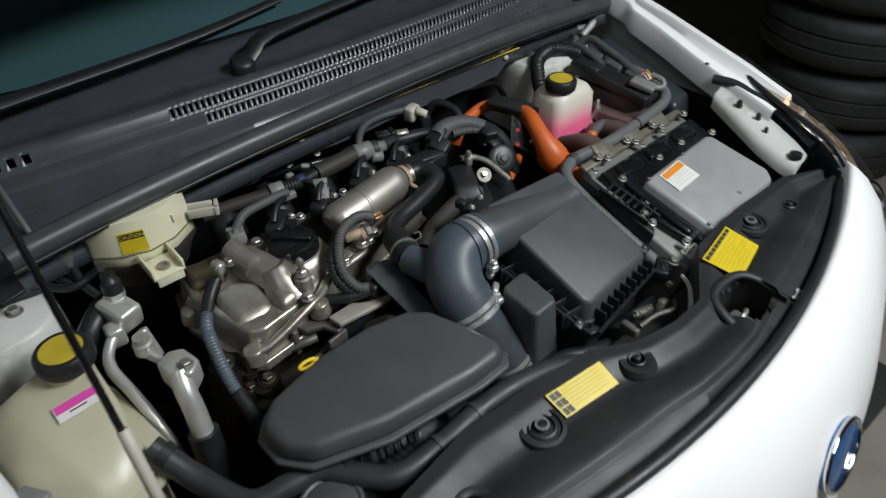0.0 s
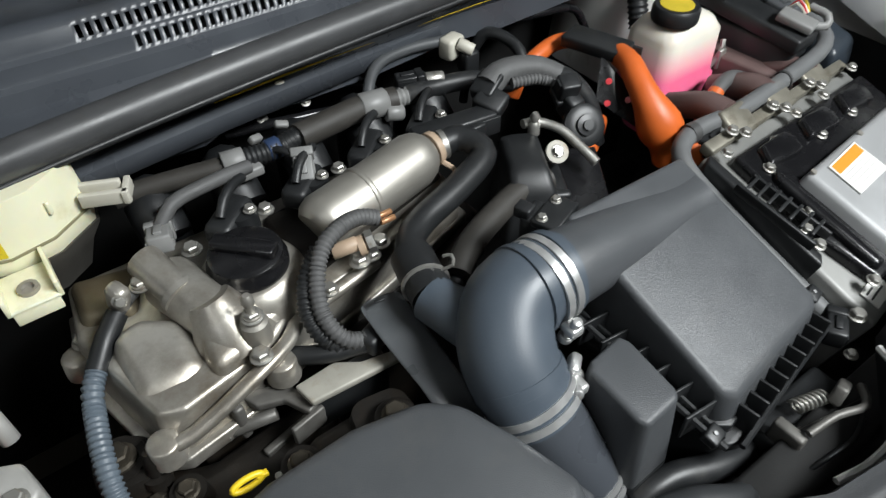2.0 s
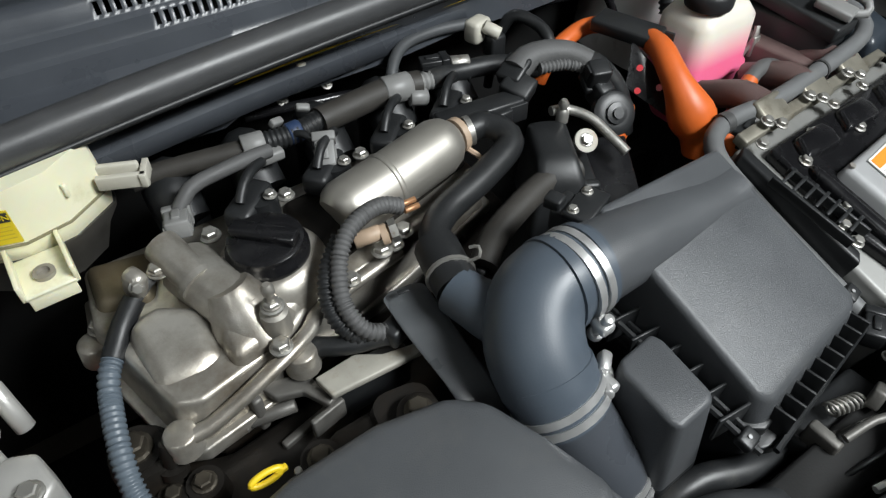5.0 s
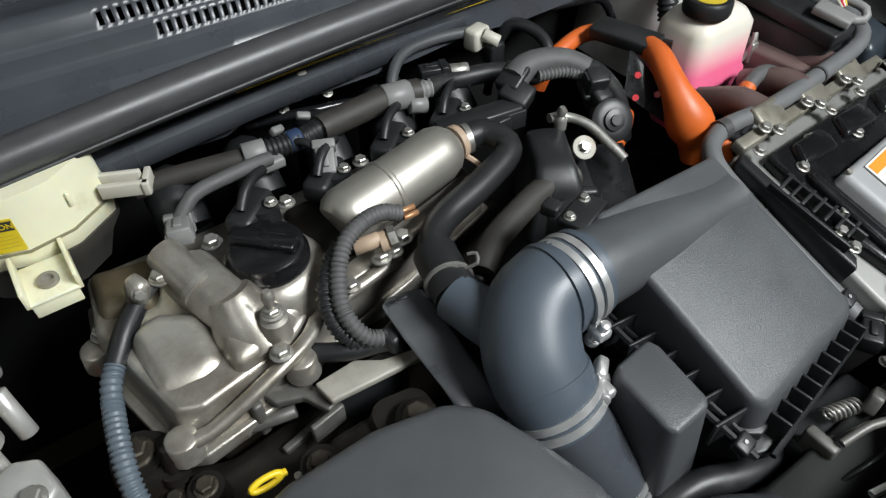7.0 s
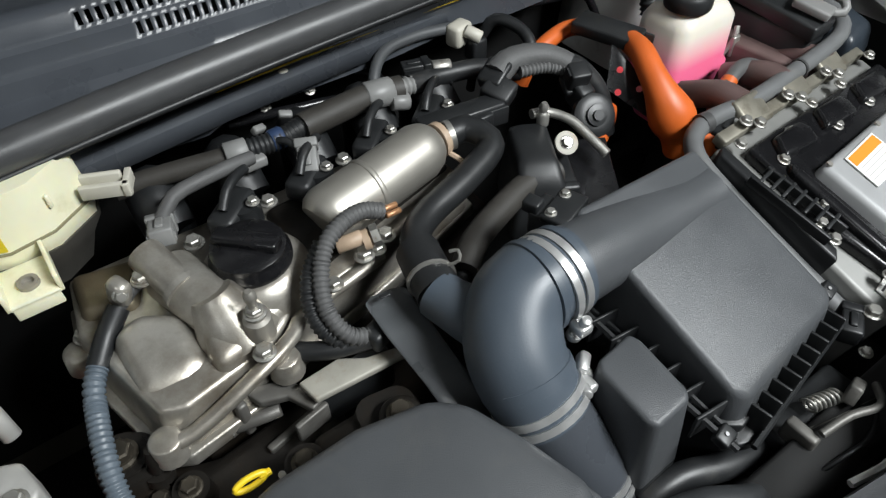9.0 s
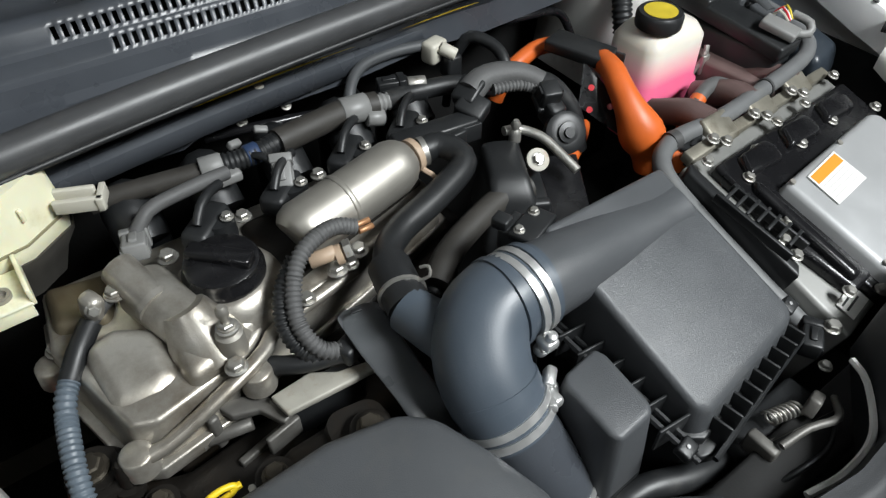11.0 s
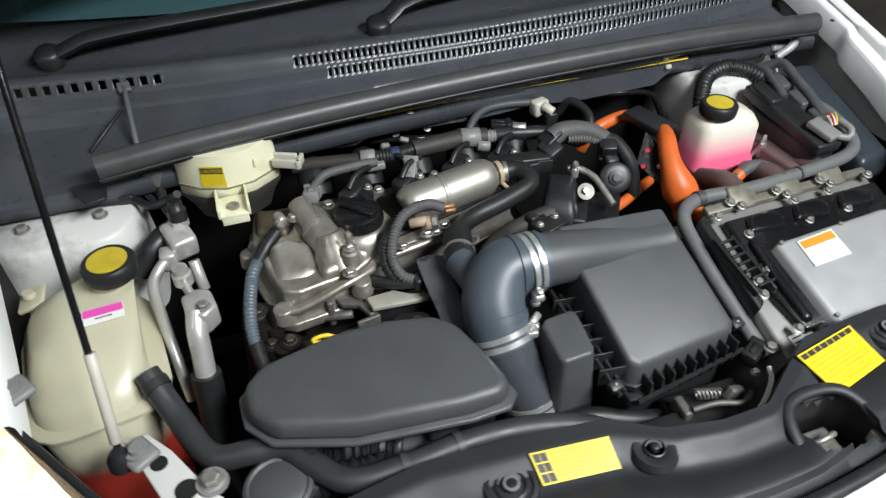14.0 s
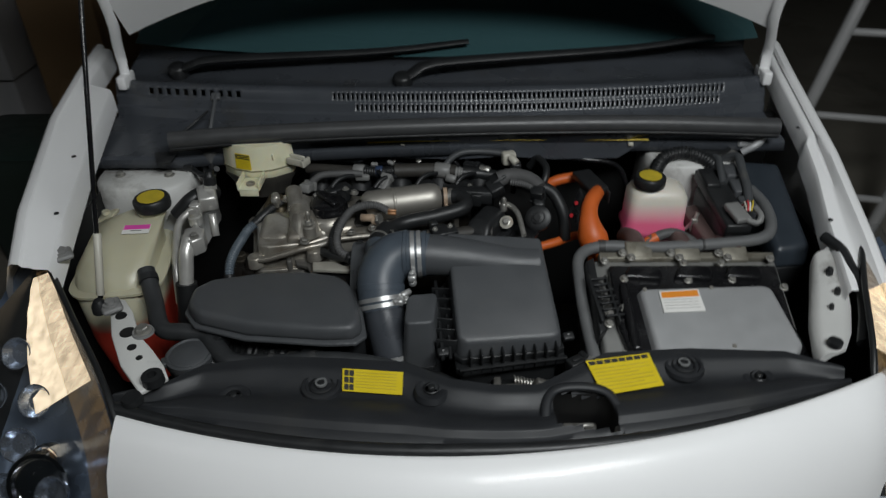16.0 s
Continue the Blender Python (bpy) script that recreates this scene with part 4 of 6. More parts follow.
# ---- engine ----
eng = thing("engine", (-0.2, 0.55, 0.4), "aluminium petrol engine with cast valve cover", "engine")
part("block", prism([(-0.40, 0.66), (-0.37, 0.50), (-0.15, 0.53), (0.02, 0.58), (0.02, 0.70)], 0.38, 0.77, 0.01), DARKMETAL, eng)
VC = [(-0.412, 0.690), (-0.425, 0.615), (-0.395, 0.492), (-0.375, 0.482), (-0.290, 0.494), (-0.255, 0.515), (-0.145, 0.540), (-0.010, 0.580), (-0.010, 0.680)]
vcover = part("valve_cover", prism(VC, 0.765, 0.830, 0.005, 2, 0.010), ALU, eng, "stained cast aluminium valve cover")
part("cover_flange", prism([(x + (x + 0.21) * 0.03, y + (y - 0.59) * 0.06) for x, y in VC], 0.765, 0.782, 0.003, 2), ALU, vcover)
part("chain_dome", prism([(-0.396, 0.508), (-0.352, 0.502), (-0.328, 0.510), (-0.324, 0.575), (-0.365, 0.602), (-0.400, 0.590)], 0.815, 0, 0.014, 5, 0.014, lambda x, y: 0.842 + (y - 0.55) * 0.16), ALU, vcover)
part("chain_dome", prism([(-0.334, 0.494), (-0.292, 0.500), (-0.282, 0.520), (-0.292, 0.560), (-0.325, 0.562), (-0.338, 0.52)], 0.815, 0, 0.010, 4, 0.008, lambda x, y: 0.843 + (y - 0.50) * 0.26), ALU, vcover)
part("web", prism([(-0.285, 0.515), (-0.24, 0.525), (-0.20, 0.54), (-0.20, 0.60), (-0.30, 0.62), (-0.30, 0.56)], 0.815, 0.842, 0.010, 3, 0.010), ALU, vcover)
part("vvt_housing", tube([(-0.325, 0.615, 0.845), (-0.312, 0.57, 0.845), (-0.298, 0.535, 0.838)], 0.026, 16), ALU, vcover)
part("oil_filler", lathe([(0.056, 0), (0.050, 0.018), (0.042, 0.030), (0.036, 0.032)], 28, (-0.260, 0.580, 0.825)), ALU, vcover)
ocap = part("oil_cap", lathe([(0.036, 0), (0.0375, 0.003), (0.0375, 0.010), (0.034, 0.013), (0.034, 0.020), (0.030, 0.023), (0.010, 0.024)], 32, (-0.260, 0.580, 0.853)), GLOSSBLACK, eng, "black oil filler cap with a grip bar")
part("cap_grip", box((-0.260, 0.580, 0.879), (0.062, 0.017, 0.012), 0.003, (0, 0, -48)), GLOSSBLACK, ocap)
part("plenum", tube([(-0.188, 0.580, 0.860), (-0.178, 0.582, 0.862), (-0.12, 0.590, 0.866), (-0.06, 0.602, 0.868), (-0.042, 0.606, 0.868)], lambda f: 0.030 * min(1, 0.72 + 3 * f, 0.72 + 3 * (1 - f)), 20), ALUCLEAN, eng, "smooth aluminium breather chamber")
for p in ((-0.349, 0.609, 0.861), (-0.287, 0.512, 0.866), (-0.294, 0.633, 0.852), (-0.412, 0.622, 0.815), (-0.294, 0.492, 0.838), (-0.39, 0.487, 0.80), (-0.14, 0.545, 0.84), (-0.17, 0.535, 0.84)):
    bolt(eng, p, 0.0075)
dip = thing("dipstick", (-0.35, 0.41, 0.77), "yellow plastic dipstick handle", "dipstick")
part("handle", join(tube([(-0.352 + 0.0125 * math.cos(a), 0.409 + 0.002 * math.sin(a), 0.814 + 0.0035 * math.sin(a)) for a in (2 * math.pi * k / 20 for k in range(21))], 0.0028, 8, 1, False), box((-0.340, 0.409, 0.813), (0.010, 0.005, 0.005), 0.001)), DIPYELLOW, dip)
part("stem", rod((-0.33, 0.40, 0.815), (-0.32, 0.42, 0.70), 0.003), STEEL, dip)

TAPE0 = mat("hose_band_rubber", (0.05, 0.05, 0.05), 0.5, 0, 0.2, 70, 0.4, 350)
# ---- hoses and cables ----


def hose(name, pts, r, material, label, cat="hose", ribs=0):
    root = thing(name, pts[0], label, cat)
    part("sheath" if ribs else "tube", ribbed(pts, r, ribs) if ribs else tube(pts, r), material, root)
    return root


hose("inverter_hose", [(0.592, 0.66, 0.85), (0.600, 0.60, 0.848), (0.590, 0.535, 0.84), (0.557, 0.505, 0.832), (0.45, 0.492, 0.828), (0.345, 0.484, 0.828), (0.262, 0.488, 0.828), (0.218, 0.463, 0.822), (0.212, 0.40, 0.80), (0.215, 0.33, 0.775), (0.225, 0.24, 0.74)], 0.0112, mat("pale_grey_hose", (0.12, 0.123, 0.125), 0.55, 0, 0.2, 50, 0.2, 600, dirt=(0.16, 0.155, 0.14), dirt_amount=0.2), "grey rubber hose curving over the inverter")
hose("breather_hose", [(-0.035, 0.606, 0.868), (0.0, 0.60, 0.872), (0.006, 0.566, 0.868), (-0.045, 0.545, 0.862), (-0.100, 0.530, 0.858), (-0.128, 0.510, 0.858), (-0.143, 0.475, 0.862)], 0.0145, RUBBER, "black rubber breather hose")
hose("radiator_hose", [(-0.561, 0.399, 0.842), (-0.537, 0.352, 0.812), (-0.505, 0.292, 0.798), (-0.462, 0.280, 0.80), (-0.424, 0.273, 0.80), (-0.397, 0.242, 0.80), (-0.362, 0.208, 0.80), (-0.30, 0.205, 0.80), (-0.221, 0.212, 0.80), (-0.15, 0.210, 0.795), (-0.08, 0.20, 0.78), (-0.03, 0.18, 0.76), (0.0, 0.19, 0.72)], 0.0150, mat("dull_black_hose", (0.030, 0.032, 0.034), 0.48, 0, 0.2, 50, 0.2, 600), "grey coolant hose along the radiator")
inlet = thing("air_inlet_duct", (-0.44, 0.235, 0.76), "black ribbed plastic air inlet duct", "duct")
part("ribbed_duct", ribbed([(-0.470, 0.232, 0.770), (-0.42, 0.232, 0.772), (-0.36, 0.230, 0.772), (-0.31, 0.228, 0.768)], 0.018, 0.011, 0.003), RUBBER, inlet)
hose("ribbed_conduit", [(-0.398, 0.588, 0.834), (-0.410, 0.574, 0.828), (-0.425, 0.545, 0.82), (-0.438, 0.47, 0.80), (-0.43, 0.42, 0.74)], 0.0078, CONDUIT, "blue-grey ribbed cable conduit", "conduit", 0.005)

def tie(parent, c, axis, r, material=None, width=0.006, name="cable_tie"):
    return part(name, lathe([(r, -width / 2), (r + 0.0014, -width / 2), (r + 0.0014, width / 2), (r, width / 2)], 18, c, axis), material or BLACK, parent)


ob = bpy.data.objects
tie(ob["inverter_hose"], (0.262, 0.488, 0.828), (1, -0.05, 0), 0.0114, TAPE0, 0.012, "hose_band")
tie(ob["inverter_hose"], (0.45, 0.492, 0.828), (1, 0.07, 0), 0.0113, TAPE0, 0.004, "hose_band")
tie(ob["breather_hose"], (-0.137, 0.494, 0.860), (-0.4, -0.9, 0.05), 0.0147, STEEL, 0.006, "hose_clamp")
tie(ob["breather_hose"], (-0.020, 0.604, 0.870), (0.95, -0.2, 0.1), 0.0147, STEEL, 0.006, "hose_clamp")
part("heat_shrink", tube([(-0.376, 0.604, 0.848), (-0.395, 0.591, 0.836), (-0.412, 0.571, 0.827)], 0.0096, 12), BLACK, ob["ribbed_conduit"])
part("end_sleeve", tube([(-0.345, 0.612, 0.862), (-0.362, 0.608, 0.855), (-0.380, 0.601, 0.846)], 0.0055, 10), TAPE0, ob["ribbed_conduit"])
part("cable_lug", join(box((-0.346, 0.612, 0.8605), (0.022, 0.014, 0.003), 0.001, (0, 0, -20)), lathe([(0.0085, 0), (0.0085, 0.004), (0.005, 0.005)], 14, (-0.349, 0.609, 0.861))), STEEL, ob["ribbed_conduit"])
part("lower_sleeve", tube([(-0.437, 0.455, 0.79), (-0.434, 0.435, 0.76), (-0.428, 0.41, 0.72)], 0.0105, 10), RUBBER, ob["ribbed_conduit"])
tie(ob["radiator_hose"], (-0.30, 0.205, 0.80), (1, 0.03, 0), 0.0152, TAPE0, 0.008, "hose_clamp")
tie(ob["radiator_hose"], (-0.235, 0.211, 0.80), (1, 0.08, 0), 0.0152, TAPE0, 0.008, "hose_clamp")
tie(ob["radiator_hose"], (-0.553, 0.384, 0.833), (0.4, -0.8, -0.45), 0.0153, BLACK, 0.012, "end_collar")

# ---- prop rod ----
prop = thing("bonnet_prop_rod", (-0.583, 0.272, 0.853), "black bonnet prop rod with grey sleeve", "prop rod")
part("rod", rod((-0.583, 0.275, 0.86), (-0.578, 0.62, 1.545), 0.0038), GLOSSBLACK, prop)
part("sleeve", rod((-0.583, 0.283, 0.876), (-0.581, 0.328, 0.966), 0.0062), WHITEPL, prop, "yellowed plastic grip sleeve")
part("pivot_grommet", lathe([(0.014, 0), (0.013, 0.012), (0.007, 0.022)], 14, (-0.583, 0.272, 0.853)), BLACK, prop)

# ---- engine fittings ----
def block_with_latch(name, c, size, turn, material, parent, label=""):
    """A moulded plug: stepped body, latch tongue and side ribs."""
    sx, sy, sz = size
    m = pose(*c, *turn)
    bm = join(box((0, 0, 0), size, min(size) * 0.12), box((sx * 0.42, 0, 0), (sx * 0.3, sy * 1.18, sz * 1.18), min(size) * 0.1),
              box((-sx * 0.05, 0, sz * 0.52), (sx * 0.5, sy * 0.35, sz * 0.22), min(size) * 0.06),
              box((-sx * 0.2, sy * 0.52, 0), (sx * 0.5, sy * 0.1, sz * 0.5), 0), box((-sx * 0.2, -sy * 0.52, 0), (sx * 0.5, sy * 0.1, sz * 0.5), 0))
    return part(name, placed(bm, m), material, parent, label)


TAPE = mat("grey_cloth_tape", (0.085, 0.085, 0.085), 0.6, 0, 0.2, 70, 0.5, 350)
DARKTAPE = mat("brown_black_tape", (0.035, 0.032, 0.028), 0.6, 0, 0.3, 60, 0.4, 350)
COPPER = mat("copper_terminal", (0.42, 0.22, 0.11), 0.4, 0.5, 0.3, 90, 0.2)
TAN = mat("tan_insulation", (0.42, 0.31, 0.22), 0.5, 0, 0.2, 90, 0.1)
GREYPL = mat("light_grey_plastic", (0.20, 0.20, 0.195), 0.45, 0, 0.12, 40, 0.1)
BLUETAPE = mat("blue_tape", (0.025, 0.045, 0.10), 0.45, 0, 0.2, 60, 0.1)
REDPL = mat("red_plastic", (0.55, 0.03, 0.04), 0.4, 0, 0.1, 60, 0.0)
MAROON = mat("dull_brown_cover", (0.13, 0.085, 0.08), 0.5, 0.2, 0.2, 40, 0.2)

OLDBOLT = mat("oily_bolt_steel", (0.10, 0.088, 0.07), 0.42, 0.8, 0.3, 90, 0.2)
# valve cover relief
part("rear_pad", prism([(-0.405, 0.682), (-0.41, 0.62), (-0.36, 0.605), (-0.335, 0.665)], 0.82, 0.842, 0.008, 3, 0.008), mat("oil_stained_casting", (0.17, 0.145, 0.10), 0.5, 0.7, 0.35, 25, 0.3, 500, dirt=(0.10, 0.065, 0.03), dirt_amount=0.7), vcover, "oil-stained cast pad")
part("coil_pad", prism([(-0.23, 0.545), (-0.15, 0.565), (-0.02, 0.60), (-0.02, 0.665), (-0.22, 0.655)], 0.82, 0.838, 0.006, 2, 0.006), DARKMETAL, vcover, "oil-browned cast ridge")
part("front_rail", tube([(-0.40, 0.485, 0.806), (-0.37, 0.478, 0.808), (-0.30, 0.488, 0.826), (-0.265, 0.503, 0.826), (-0.24, 0.52, 0.826), (-0.15, 0.538, 0.826)], 0.0075, 10, squash=0.8), ALU, vcover)
solenoid = part("oil_control_valve", join(lathe([(0.016, 0), (0.0165, 0.004), (0.0165, 0.045), (0.019, 0.046), (0.019, 0.052)], 20, (-0.338, 0.628, 0.872), (0.28, -0.90, -0.33)), box((-0.370, 0.606, 0.862), (0.016, 0.020, 0.034), 0.006, (20, 0, 25))), ALU, eng, "cast solenoid valve with mounting lug")
bolt(solenoid, (-0.3705, 0.5955, 0.868), 0.005, (0, -0.94, 0.34))
part("cone_boss", lathe([(0.038, 0), (0.032, 0.02), (0.022, 0.045), (0.019, 0.05)], 20, (-0.300, 0.535, 0.82), (-0.15, 0.45, 0.88)), ALU, vcover)
stud = part("ball_stud", lathe([(0.013, 0), (0.012, 0.022), (0.008, 0.024), (0.008, 0.032), (0.004, 0.034), (0.0035, 0.042), (0.0055, 0.046), (0.0055, 0.052), (0.003, 0.056)], 16, (-0.287, 0.512, 0.838)), ALUCLEAN, eng)
for p in ((-0.422, 0.614, 0.79), (-0.392, 0.484, 0.79), (-0.28, 0.492, 0.80)):
    part("bolt_boss", lathe([(0.016, 0), (0.014, 0.02), (0.012, 0.022)], 16, p), ALU, vcover)
for p in ((-0.216, 0.632, 0.862), (-0.117, 0.662, 0.846), (-0.15, 0.58, 0.842), (-0.04, 0.57, 0.842), (-0.21, 0.522, 0.838), (-0.155, 0.536, 0.838)):
    bolt(eng, p, 0.0065)
# lower bracket castings in front of the block
CASTGREY = mat("stained_grey_casting", (0.13, 0.125, 0.115), 0.5, 0.4, 0.3, 60, 0.3, dirt=(0.05, 0.04, 0.03), dirt_amount=0.4)
ZINC = mat("dull_zinc_plate", (0.36, 0.345, 0.30), 0.5, 0.15, 0.2, 60, 0.2, dirt=(0.20, 0.14, 0.08), dirt_amount=0.3)
brk = part("cast_bracket", join(prism([(-0.322, 0.500), (-0.284, 0.490), (-0.268, 0.452), (-0.280, 0.447), (-0.292, 0.472), (-0.314, 0.480)], 0.786, 0.796, 0.002), box((-0.283, 0.446, 0.780), (0.034, 0.006, 0.024), 0.002, (0, 0, 10)), box((-0.330, 0.492, 0.778), (0.010, 0.022, 0.045), 0.003, (0, 0, 12)),
                                rod((-0.342, 0.488, 0.770), (-0.300, 0.476, 0.776), 0.0065), box((-0.30, 0.462, 0.756), (0.05, 0.008, 0.010), 0.002, (0, 0, 12))), CASTGREY, eng, "grey cast throttle bracket")
bolt(brk, (-0.343, 0.488, 0.770), 0.006, (-1, 0, 0.1))
plate = part("steel_plate", prism([(-0.280, 0.470), (-0.276, 0.446), (-0.235, 0.443), (-0.190, 0.440), (-0.186, 0.450), (-0.22, 0.458), (-0.24, 0.472)], 0.800, 0.808, 0.002), ZINC, eng, "stained steel bracket plate")
part("plate_stem", box((-0.235, 0.462, 0.775), (0.08, 0.02, 0.05), 0.004), BLACK, eng)
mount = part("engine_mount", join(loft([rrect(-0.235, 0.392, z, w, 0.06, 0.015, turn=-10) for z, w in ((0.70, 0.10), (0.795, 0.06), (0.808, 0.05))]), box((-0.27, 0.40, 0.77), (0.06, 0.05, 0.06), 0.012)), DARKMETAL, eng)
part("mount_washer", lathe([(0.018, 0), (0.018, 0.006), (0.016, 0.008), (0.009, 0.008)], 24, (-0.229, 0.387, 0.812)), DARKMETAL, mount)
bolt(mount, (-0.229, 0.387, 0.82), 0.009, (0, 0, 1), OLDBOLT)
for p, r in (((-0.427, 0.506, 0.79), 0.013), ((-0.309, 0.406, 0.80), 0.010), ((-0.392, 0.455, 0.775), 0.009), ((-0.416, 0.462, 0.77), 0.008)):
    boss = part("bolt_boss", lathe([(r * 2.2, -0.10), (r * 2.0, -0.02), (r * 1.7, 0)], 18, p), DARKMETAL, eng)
    bolt(eng, p, r * 0.85, (0, 0, 1), OLDBOLT)
stud2 = part("threaded_stud", join(lathe([(0.012, 0), (0.012, 0.008), (0.006, 0.009), (0.0075, 0.014), (0.006, 0.018), (0.0075, 0.022), (0.005, 0.034)], 12, (-0.408, 0.478, 0.775), (0.1, 0.2, 1)), lathe([(0.014, -0.004), (0.014, 0.002), (0.009, 0.003)], 18, (-0.402, 0.452, 0.770))), DARKMETAL, eng)
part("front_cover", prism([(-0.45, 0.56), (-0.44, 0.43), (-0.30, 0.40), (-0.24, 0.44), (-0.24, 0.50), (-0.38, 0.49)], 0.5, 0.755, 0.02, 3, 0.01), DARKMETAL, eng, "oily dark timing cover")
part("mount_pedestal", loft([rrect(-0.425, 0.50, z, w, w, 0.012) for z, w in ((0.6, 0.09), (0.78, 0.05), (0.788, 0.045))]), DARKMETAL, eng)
part("plenum_clamp", join(lathe([(0.017, 0), (0.019, 0.001), (0.019, 0.008), (0.017, 0.009)], 18, (-0.036, 0.606, 0.868), (1, 0.1, 0)), tube([(-0.03, 0.59, 0.86), (-0.02, 0.575, 0.85), (-0.035, 0.57, 0.85)], 0.003, 6)), TAN, eng)
part("plenum_seam", lathe([(0.0302, -0.003), (0.031, -0.002), (0.031, 0.002), (0.0302, 0.003)], 20, (-0.13, 0.5885, 0.8655), (1, 0.15, 0.04)), ALUCLEAN, eng)

# twin conduits looping over the cover
tw = thing("sensor_conduit", (-0.2, 0.5, 0.82), "pair of black ribbed conduits with copper ends", "conduit")
E1 = [(-0.142, 0.546, 0.874), (-0.160, 0.546, 0.884), (-0.182, 0.541, 0.888), (-0.206, 0.531, 0.884), (-0.224, 0.514, 0.868), (-0.233, 0.492, 0.848), (-0.226, 0.470, 0.832), (-0.203, 0.463, 0.822)]
part("conduit", ribbed(E1, 0.0068, 0.0045, 0.0014), TAPE, tw)
part("conduit", ribbed([(-0.208, 0.538, 0.878), (-0.232, 0.522, 0.862), (-0.243, 0.500, 0.842), (-0.236, 0.477, 0.826), (-0.212, 0.466, 0.818)], 0.0068, 0.0045, 0.0014), RUBBER, tw)
part("copper_end", join(rod((-0.143, 0.546, 0.874), (-0.124, 0.547, 0.872), 0.003), rod((-0.14, 0.540, 0.871), (-0.124, 0.541, 0.869), 0.003)), COPPER, tw)
part("black_plug", join(tube([(-0.268, 0.497, 0.812), (-0.245, 0.478, 0.817), (-0.205, 0.462, 0.820)], 0.009, 10), box((-0.20, 0.464, 0.822), (0.03, 0.02, 0.02), 0.004, (0, 0, 20))), RUBBER, tw)
ts = thing("temperature_sensor", (-0.175, 0.535, 0.84), "brass and tan engine temperature sensor", "sensor")
part("body", join(rod((-0.192, 0.545, 0.858), (-0.168, 0.538, 0.862), 0.0075), lathe([(0.010, 0), (0.010, 0.006), (0.007, 0.008), (0.008, 0.014)], 12, (-0.168, 0.537, 0.858), (0.9, -0.3, 0.2))), TAN, ts)
part("hex_collar", lathe([(0.011, 0), (0.011, 0.007)], 6, (-0.16, 0.534, 0.861), (0.9, -0.3, 0.2)), STEEL, ts)

# harness across the back of the engine
har = thing("engine_harness", (-0.1, 0.70, 0.86), "taped black wiring harness with grey clips", "wiring harness")
part("dark_run", tube([(-0.33, 0.735, 0.865), (-0.287, 0.726, 0.868), (-0.213, 0.705, 0.873)], 0.011, 10), DARKTAPE, har)
part("ribbed_run", ribbed([(-0.225, 0.708, 0.874), (-0.174, 0.699, 0.875), (-0.136, 0.706, 0.874)], 0.010, 0.005), RUBBER, har)
part("blue_tape", rod((-0.178, 0.700, 0.8755), (-0.163, 0.7005, 0.8755), 0.0118), BLUETAPE, har)
part("thick_run", tube([(-0.14, 0.704, 0.874), (-0.10, 0.710, 0.872), (-0.047, 0.715, 0.870), (-0.01, 0.709, 0.868)], 0.015, 12), DARKTAPE, har)
part("grey_clip", join(rod((-0.225, 0.707, 0.875), (-0.202, 0.703, 0.875), 0.0135), box((-0.205, 0.692, 0.868), (0.03, 0.02, 0.012), 0.003)), GREYPL, har)
part("grey_clip", join(rod((-0.055, 0.715, 0.871), (-0.022, 0.711, 0.869), 0.0165), ribbed([(-0.022, 0.711, 0.869), (0.005, 0.707, 0.868)], 0.010, 0.006), rod((-0.03, 0.700, 0.862), (-0.01, 0.695, 0.858), 0.010)), GREYPL, har)
for x, y, a in ((-0.182, 0.715, 20), (-0.148, 0.722, -15)):
    part("white_tag", box((x, y, 0.884), (0.015, 0.008, 0.009), 0.002, (30, 15, a)), GREYPL, har)
part("rear_run", tube([(0.0, 0.708, 0.868), (0.04, 0.712, 0.862), (0.10, 0.705, 0.855), (0.16, 0.70, 0.83)], 0.012, 10), RUBBER, har)

cab = thing("coil_cable", (-0.27, 0.67, 0.86), "grey taped cable with steel-clipped plug", "cable")
part("taped_run", tube([(-0.309, 0.664, 0.868), (-0.296, 0.670, 0.878), (-0.281, 0.675, 0.882), (-0.232, 0.680, 0.882), (-0.205, 0.686, 0.877)], 0.0072, 14), TAPE, cab)
block_with_latch("plug", (-0.314, 0.652, 0.866), (0.034, 0.022, 0.018), (0, 15, 75), GREYPL, cab, "pale grey plug")
plugs = thing("injector_plug", (-0.156, 0.66, 0.85), "light grey injector plug beside the harness", "connector", "engine plugs")
block_with_latch("plug", (-0.156, 0.662, 0.868), (0.034, 0.02, 0.018), (0, -35, 65), GREYPL, plugs)
part("lead", tube([(-0.16, 0.672, 0.878), (-0.168, 0.685, 0.882), (-0.175, 0.695, 0.878)], 0.004, 8), RUBBER, plugs)
coil = thing("ignition_coil", (-0.25, 0.64, 0.85), "black ignition coil with its plug", "ignition coil", "ignition coils")
part("body", join(box((-0.25, 0.64, 0.862), (0.055, 0.028, 0.024), 0.006, (0, 0, 40)), lathe([(0.017, 0), (0.016, 0.022)], 16, (-0.24, 0.635, 0.850))), BLACK, coil)
part("plug_lead", tube([(-0.26, 0.632, 0.876), (-0.25, 0.642, 0.886), (-0.235, 0.655, 0.888), (-0.22, 0.668, 0.882)], 0.005, 8), RUBBER, coil)
bolt(coil, (-0.232, 0.628, 0.874), 0.005)
copy_thing(coil, pose(-0.165, 0.652, 0.842))
copy_thing(coil, pose(-0.08, 0.664, 0.842))
copy_thing(coil, pose(0.0, 0.67, 0.838))

